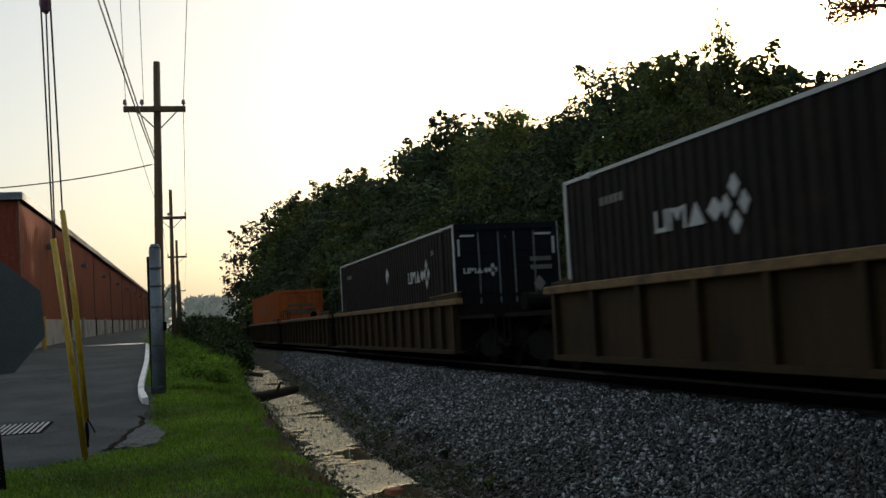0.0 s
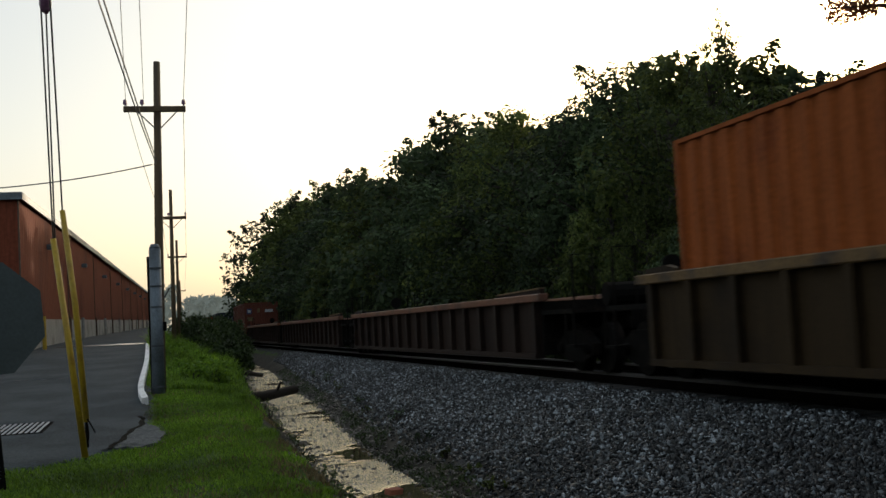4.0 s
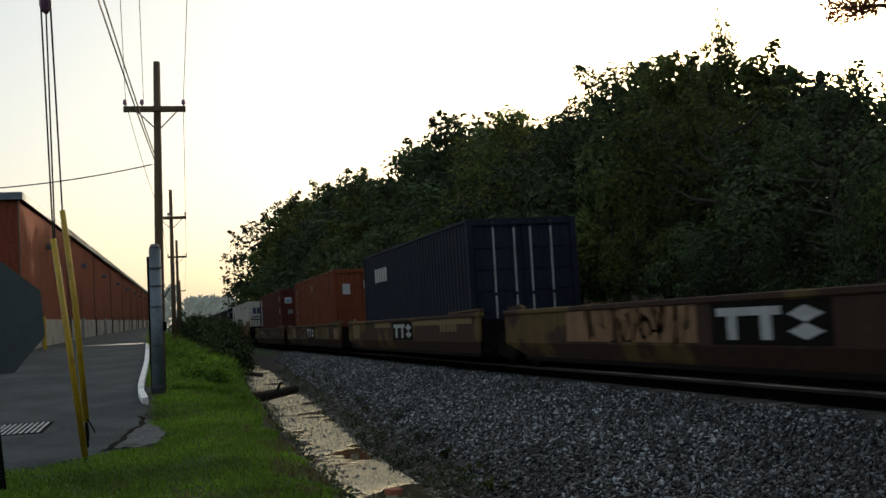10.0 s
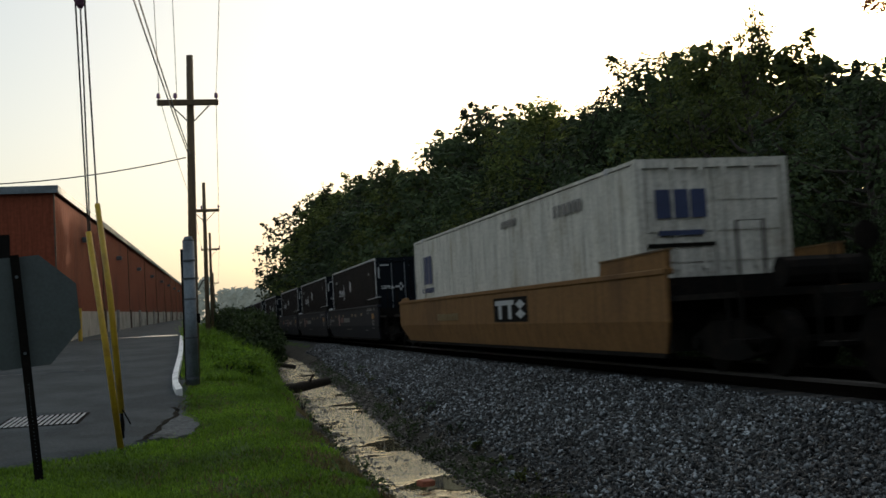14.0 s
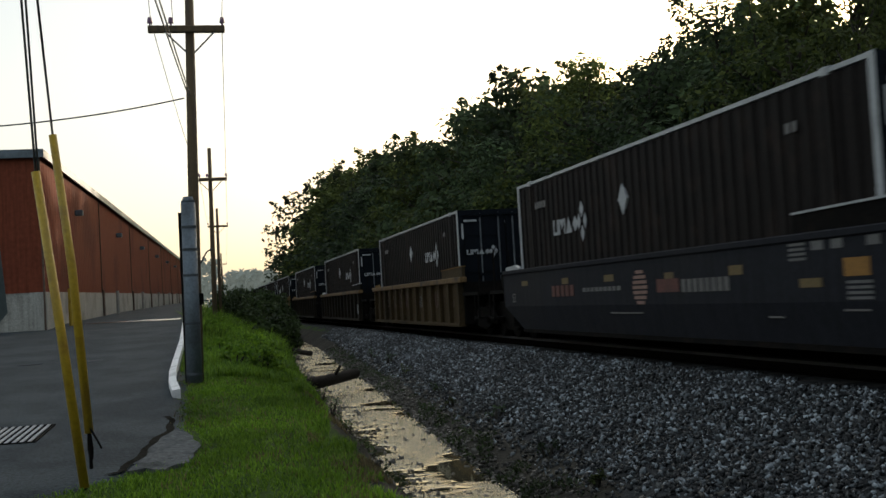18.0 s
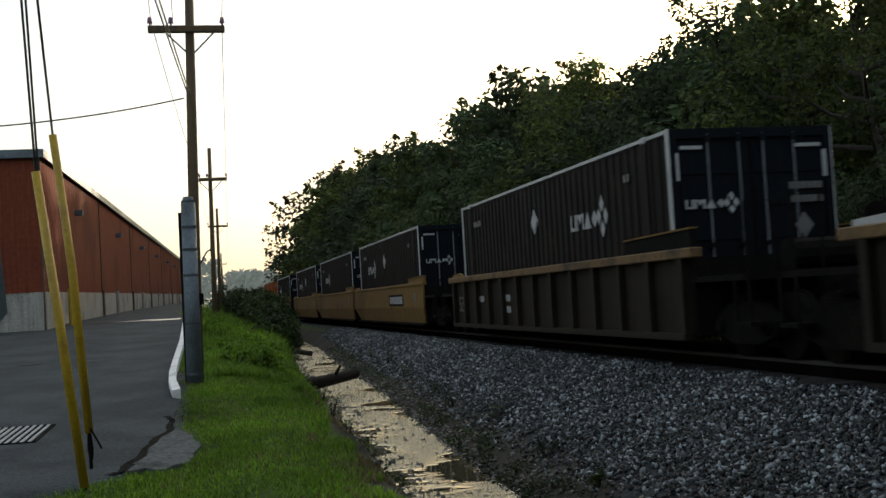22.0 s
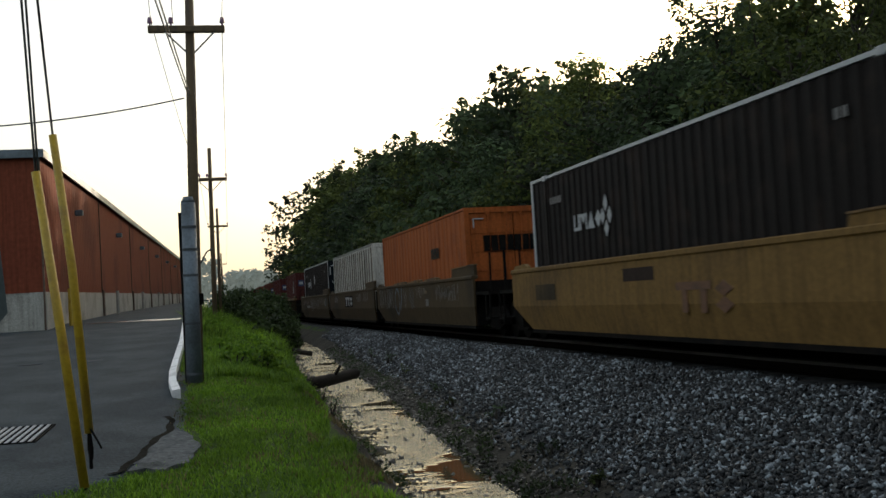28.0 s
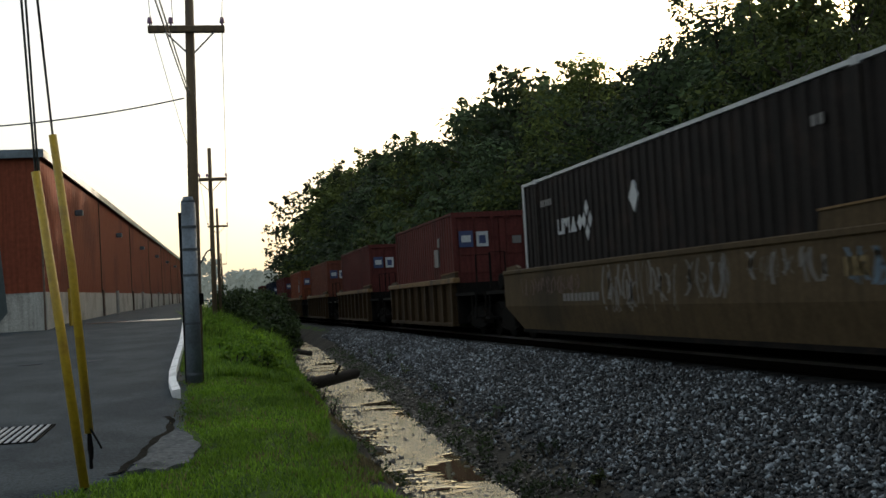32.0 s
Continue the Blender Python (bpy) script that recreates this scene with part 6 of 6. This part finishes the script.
rs = random.Random(12)
for k, (x, y, h, sp) in enumerate(((2.3, 43, .8, .5), (2.8, 44, 1.0, .5), (3.15, 45.5, 1.2, .5), (2.7, 48, 1.3, .7), (3.4, 50, 1.5, .6), (3.7, 53, 1.7, .7), (2.9, 54, 1.5, .9), (3.0, 57, 1.3, .8), (3.6, 58, 1.8, .9), (2.8, 61, 1.4, .8), (3.3, 64, 2.0, 1.2), (4.2, 66, 2.2, 1.2), (2.6, 70, 2.0, 1.2), (3.4, 76, 2.5, 1.6), (4.5, 80, 2.3, 1.5), (2.2, 82, 2.6, 1.6), (3.4, 92, 2.6, 1.8), (4.6, 100, 2.6, 1.8), (2.8, 108, 2.8, 2.0), (4.6, 120, 2.8, 2.0), (5.0, 138, 3.0, 2.2))):
    shrub(x, y, h, sp, 14, 1500, .055 + y * .0006, M_LEAFDARK, 100 + k, "dark dense shrub growing over the ditch")
for k in range(30):
    y = 24.5 + 20 * rs.random()
    shrub(.5 + rs.random() * (lerp_table(y, BANK) - .75), y, .25 + .38 * rs.random(), .28, 7, 260, .045, M_WEED, 200 + k, "bright green leafy weed in the long grass", "weed")
for k, (x, y, h) in enumerate(((3.43, 11.5, .22), (3.75, 16.2, .25), (3.6, 14.2, .16), (4.1, 19.5, .25), (4.05, 22, .2), (4.3, 24.5, .28), (4.55, 29, .3), (4.9, 33, .35), (3.55, 12.8, .14), (4.9, 36, .3), (2.0, 19.4, .3), (2.1, 22, .35), (2.25, 25, .4))):
    shrub(x, y, h, .13, 5, 90, .022, M_LEAF if k % 2 else M_LEAF2, 300 + k, "small dark weed tuft at the foot of the ballast", "weed")

# low dark growth along the water's edge
rng = np.random.default_rng(44)
cs = []
for k in range(330):
    y = 9.5 + 38 * rng.random() ** 1.4
    x = lerp_table(y, CREEK_R) + .12 + .55 * rng.random() if k % 4 else lerp_table(y, CREEK_L) - .12 - .2 * rng.random()
    cs.append((x, y, ground_z(x, y) + .04))
v, f = leaf_cloud(np.array(cs), rng.uniform(.06, .16, len(cs)), 11000, .022, rng, .8)
fringe = new("ditch_weeds", array_mesh("ditch_weeds", v, f))
fringe.data.materials.append(M_LEAFDARK)
tagged(fringe, "low dark weeds along the creek's edge", "weeds", kind="stuff")

M_LOG = mat("wet_log_bark", (0.018, 0.0145, 0.011), 0.9, vary=0.4, size=4, grain=20, bump=0.9, spec=0.15, stretch=(1, 1, 3))
# log fallen across the ditch
log = thing("log", "dark wet log lying across the creek", "log")
part("log_trunk", Shape().path([(1.55, 25.8, -.16), (2.4, 26.9, -.17), (3.35, 28.2, -.12)], [.14, .13, .11], 10), M_LOG, log, smooth=True)
part("log_stub", Shape().tube((2.8, 27.4, -.1), (2.9, 27.2, .12), .04, .025, 7), M_LOG, log)
log2 = thing("log", "short rotting log at the water's edge", "log")
part("log_trunk", Shape().path([(3.35, 44.2, -.2), (4.0, 44.0, -.35)], [.1, .08], 8), M_BARK, log2, smooth=True)


# ---- stones ----
def stone_shape(rng):
    v = np.array([(.62, 0, 0), (-.62, 0, 0), (0, .62, 0), (0, -.62, 0), (0, 0, .62), (0, 0, -.62)], float)
    v *= rng.uniform(.7, 1.3, 3) * (1.2, 1.0, .7)
    v += rng.uniform(-.22, .22, (6, 3))
    return v


STONE_F = np.array([(0, 2, 4), (2, 1, 4), (1, 3, 4), (3, 0, 4), (2, 0, 5), (1, 2, 5), (3, 1, 5), (0, 3, 5)])


def scatter_stones(name, label, spots, sizes, material, rng):
    n = len(spots)
    kinds = [stone_shape(rng) for _ in range(12)]
    q = rng.normal(size=(n, 4))
    q /= np.linalg.norm(q, axis=1)[:, None]
    w, x, y, z = q.T
    rot = np.stack([1 - 2 * (y * y + z * z), 2 * (x * y - z * w), 2 * (x * z + y * w), 2 * (x * y + z * w), 1 - 2 * (x * x + z * z), 2 * (y * z - x * w), 2 * (x * z - y * w), 2 * (y * z + x * w), 1 - 2 * (x * x + y * y)], 1).reshape(n, 3, 3)
    pick = np.array(kinds)[rng.integers(0, 12, n)]
    v = np.einsum("nij,nkj->nki", rot, pick) * sizes[:, None, None] + spots[:, None, :]
    f = (np.arange(n)[:, None, None] * 6 + STONE_F[None]).reshape(-1, 3)
    me = array_mesh(name, v.reshape(-1, 3), f)
    me.materials.append(material)
    return tagged(new(name, me), label, "stones", kind="stuff")


def ballast():
    rng = np.random.default_rng(21)
    spots, sizes = [], []
    while len(spots) < 92000:
        y = 6.5 + 50 * rng.random() ** 1.7
        cr = lerp_table(y, CREEK_R)
        # stones end short of the rail; the dark bed left bare imitates train shade
        x = cr + .65 + (6.8 + .16 * math.sin(y * 5.1) + .12 * math.sin(y * 1.9) - cr - .65) * rng.random() ** .9
        edge = x - cr - .65 - .3 * noise.noise(Vector((x, y * .8, 4)))
        if edge < .8 and rng.random() > .25 + edge * .9:
            continue
        s = (.021 + .030 * rng.random()) * (1 + .014 * max(0, y - 10))
        spots.append((x, y, ground_z(x, y) + s * rng.uniform(-.05, .45)))
        sizes.append(s)
    scatter_stones("ballast_stones", "grey crushed-stone track ballast", np.array(spots), np.array(sizes), M_STONE, rng)
    # the stones nearest to the path, one by one
    bed = thing("ballast_edge", "loose grey stones at the near end of the ballast shoulder", "stones", kind="structure")
    shapes = []
    for k in range(8):
        me = bpy.data.meshes.new("stone")
        me.from_pydata([tuple(p) for p in stone_shape(rng) * .042], [], [tuple(f) for f in STONE_F])
        shapes.append(me)
    for k in range(280):
        y = rng.uniform(9.5, 13.5)
        x = rng.uniform(lerp_table(y, CREEK_R) + .7, 6.2)
        ob = part("stone", shapes[k % 8], M_STONE1, bed)
        ob.matrix_basis = pose(x, y, ground_z(x, y) + .035, *rng.uniform(0, 360, 3))
    # stones and rubble in the creek
    spots, sizes = [], []
    for k in range(5200):
        y = 9 + 40 * rng.random() ** 1.5
        a, b = lerp_table(y, CREEK_L), lerp_table(y, CREEK_R)
        side = rng.random()
        x = b + .12 + abs(rng.normal()) * .45 if side < .64 else (a - .05 + rng.normal() * .14 if side < .92 else rng.uniform(a, b))
        s = rng.uniform(.02, .06) * (1 + .01 * y)
        spots.append((x, y, max(ground_z(x, y), WATER_Z - .02) + s * .15))
        sizes.append(s)
    scatter_stones("creek_rubble", "dark wet stones and rubble along the creek", np.array(spots), np.array(sizes), M_WETSTONE, rng)


M_STONE1 = mat("single_ballast_stone", (0.075, 0.078, 0.077), 0.8, vary=0.3, size=20, grain=90, bump=0.3, per_object=0.4)
M_WETSTONE = island_mat("wet_stone", (0.03, 0.027, 0.022), (0.11, 0.10, 0.085), 0.45)
ballast()
brick = part("brick", Shape().soft(-.1, .1, -.05, .05, 0, .065, .008), mat("red_brick", (0.28, 0.09, 0.05), 0.85, vary=0.3, size=12, grain=60, bump=0.4))
brick.matrix_basis = pose(2.42, 11.9, -.44, 8, 4, 35)
tagged(brick, "loose red brick lying in the creek", "brick")


motions()
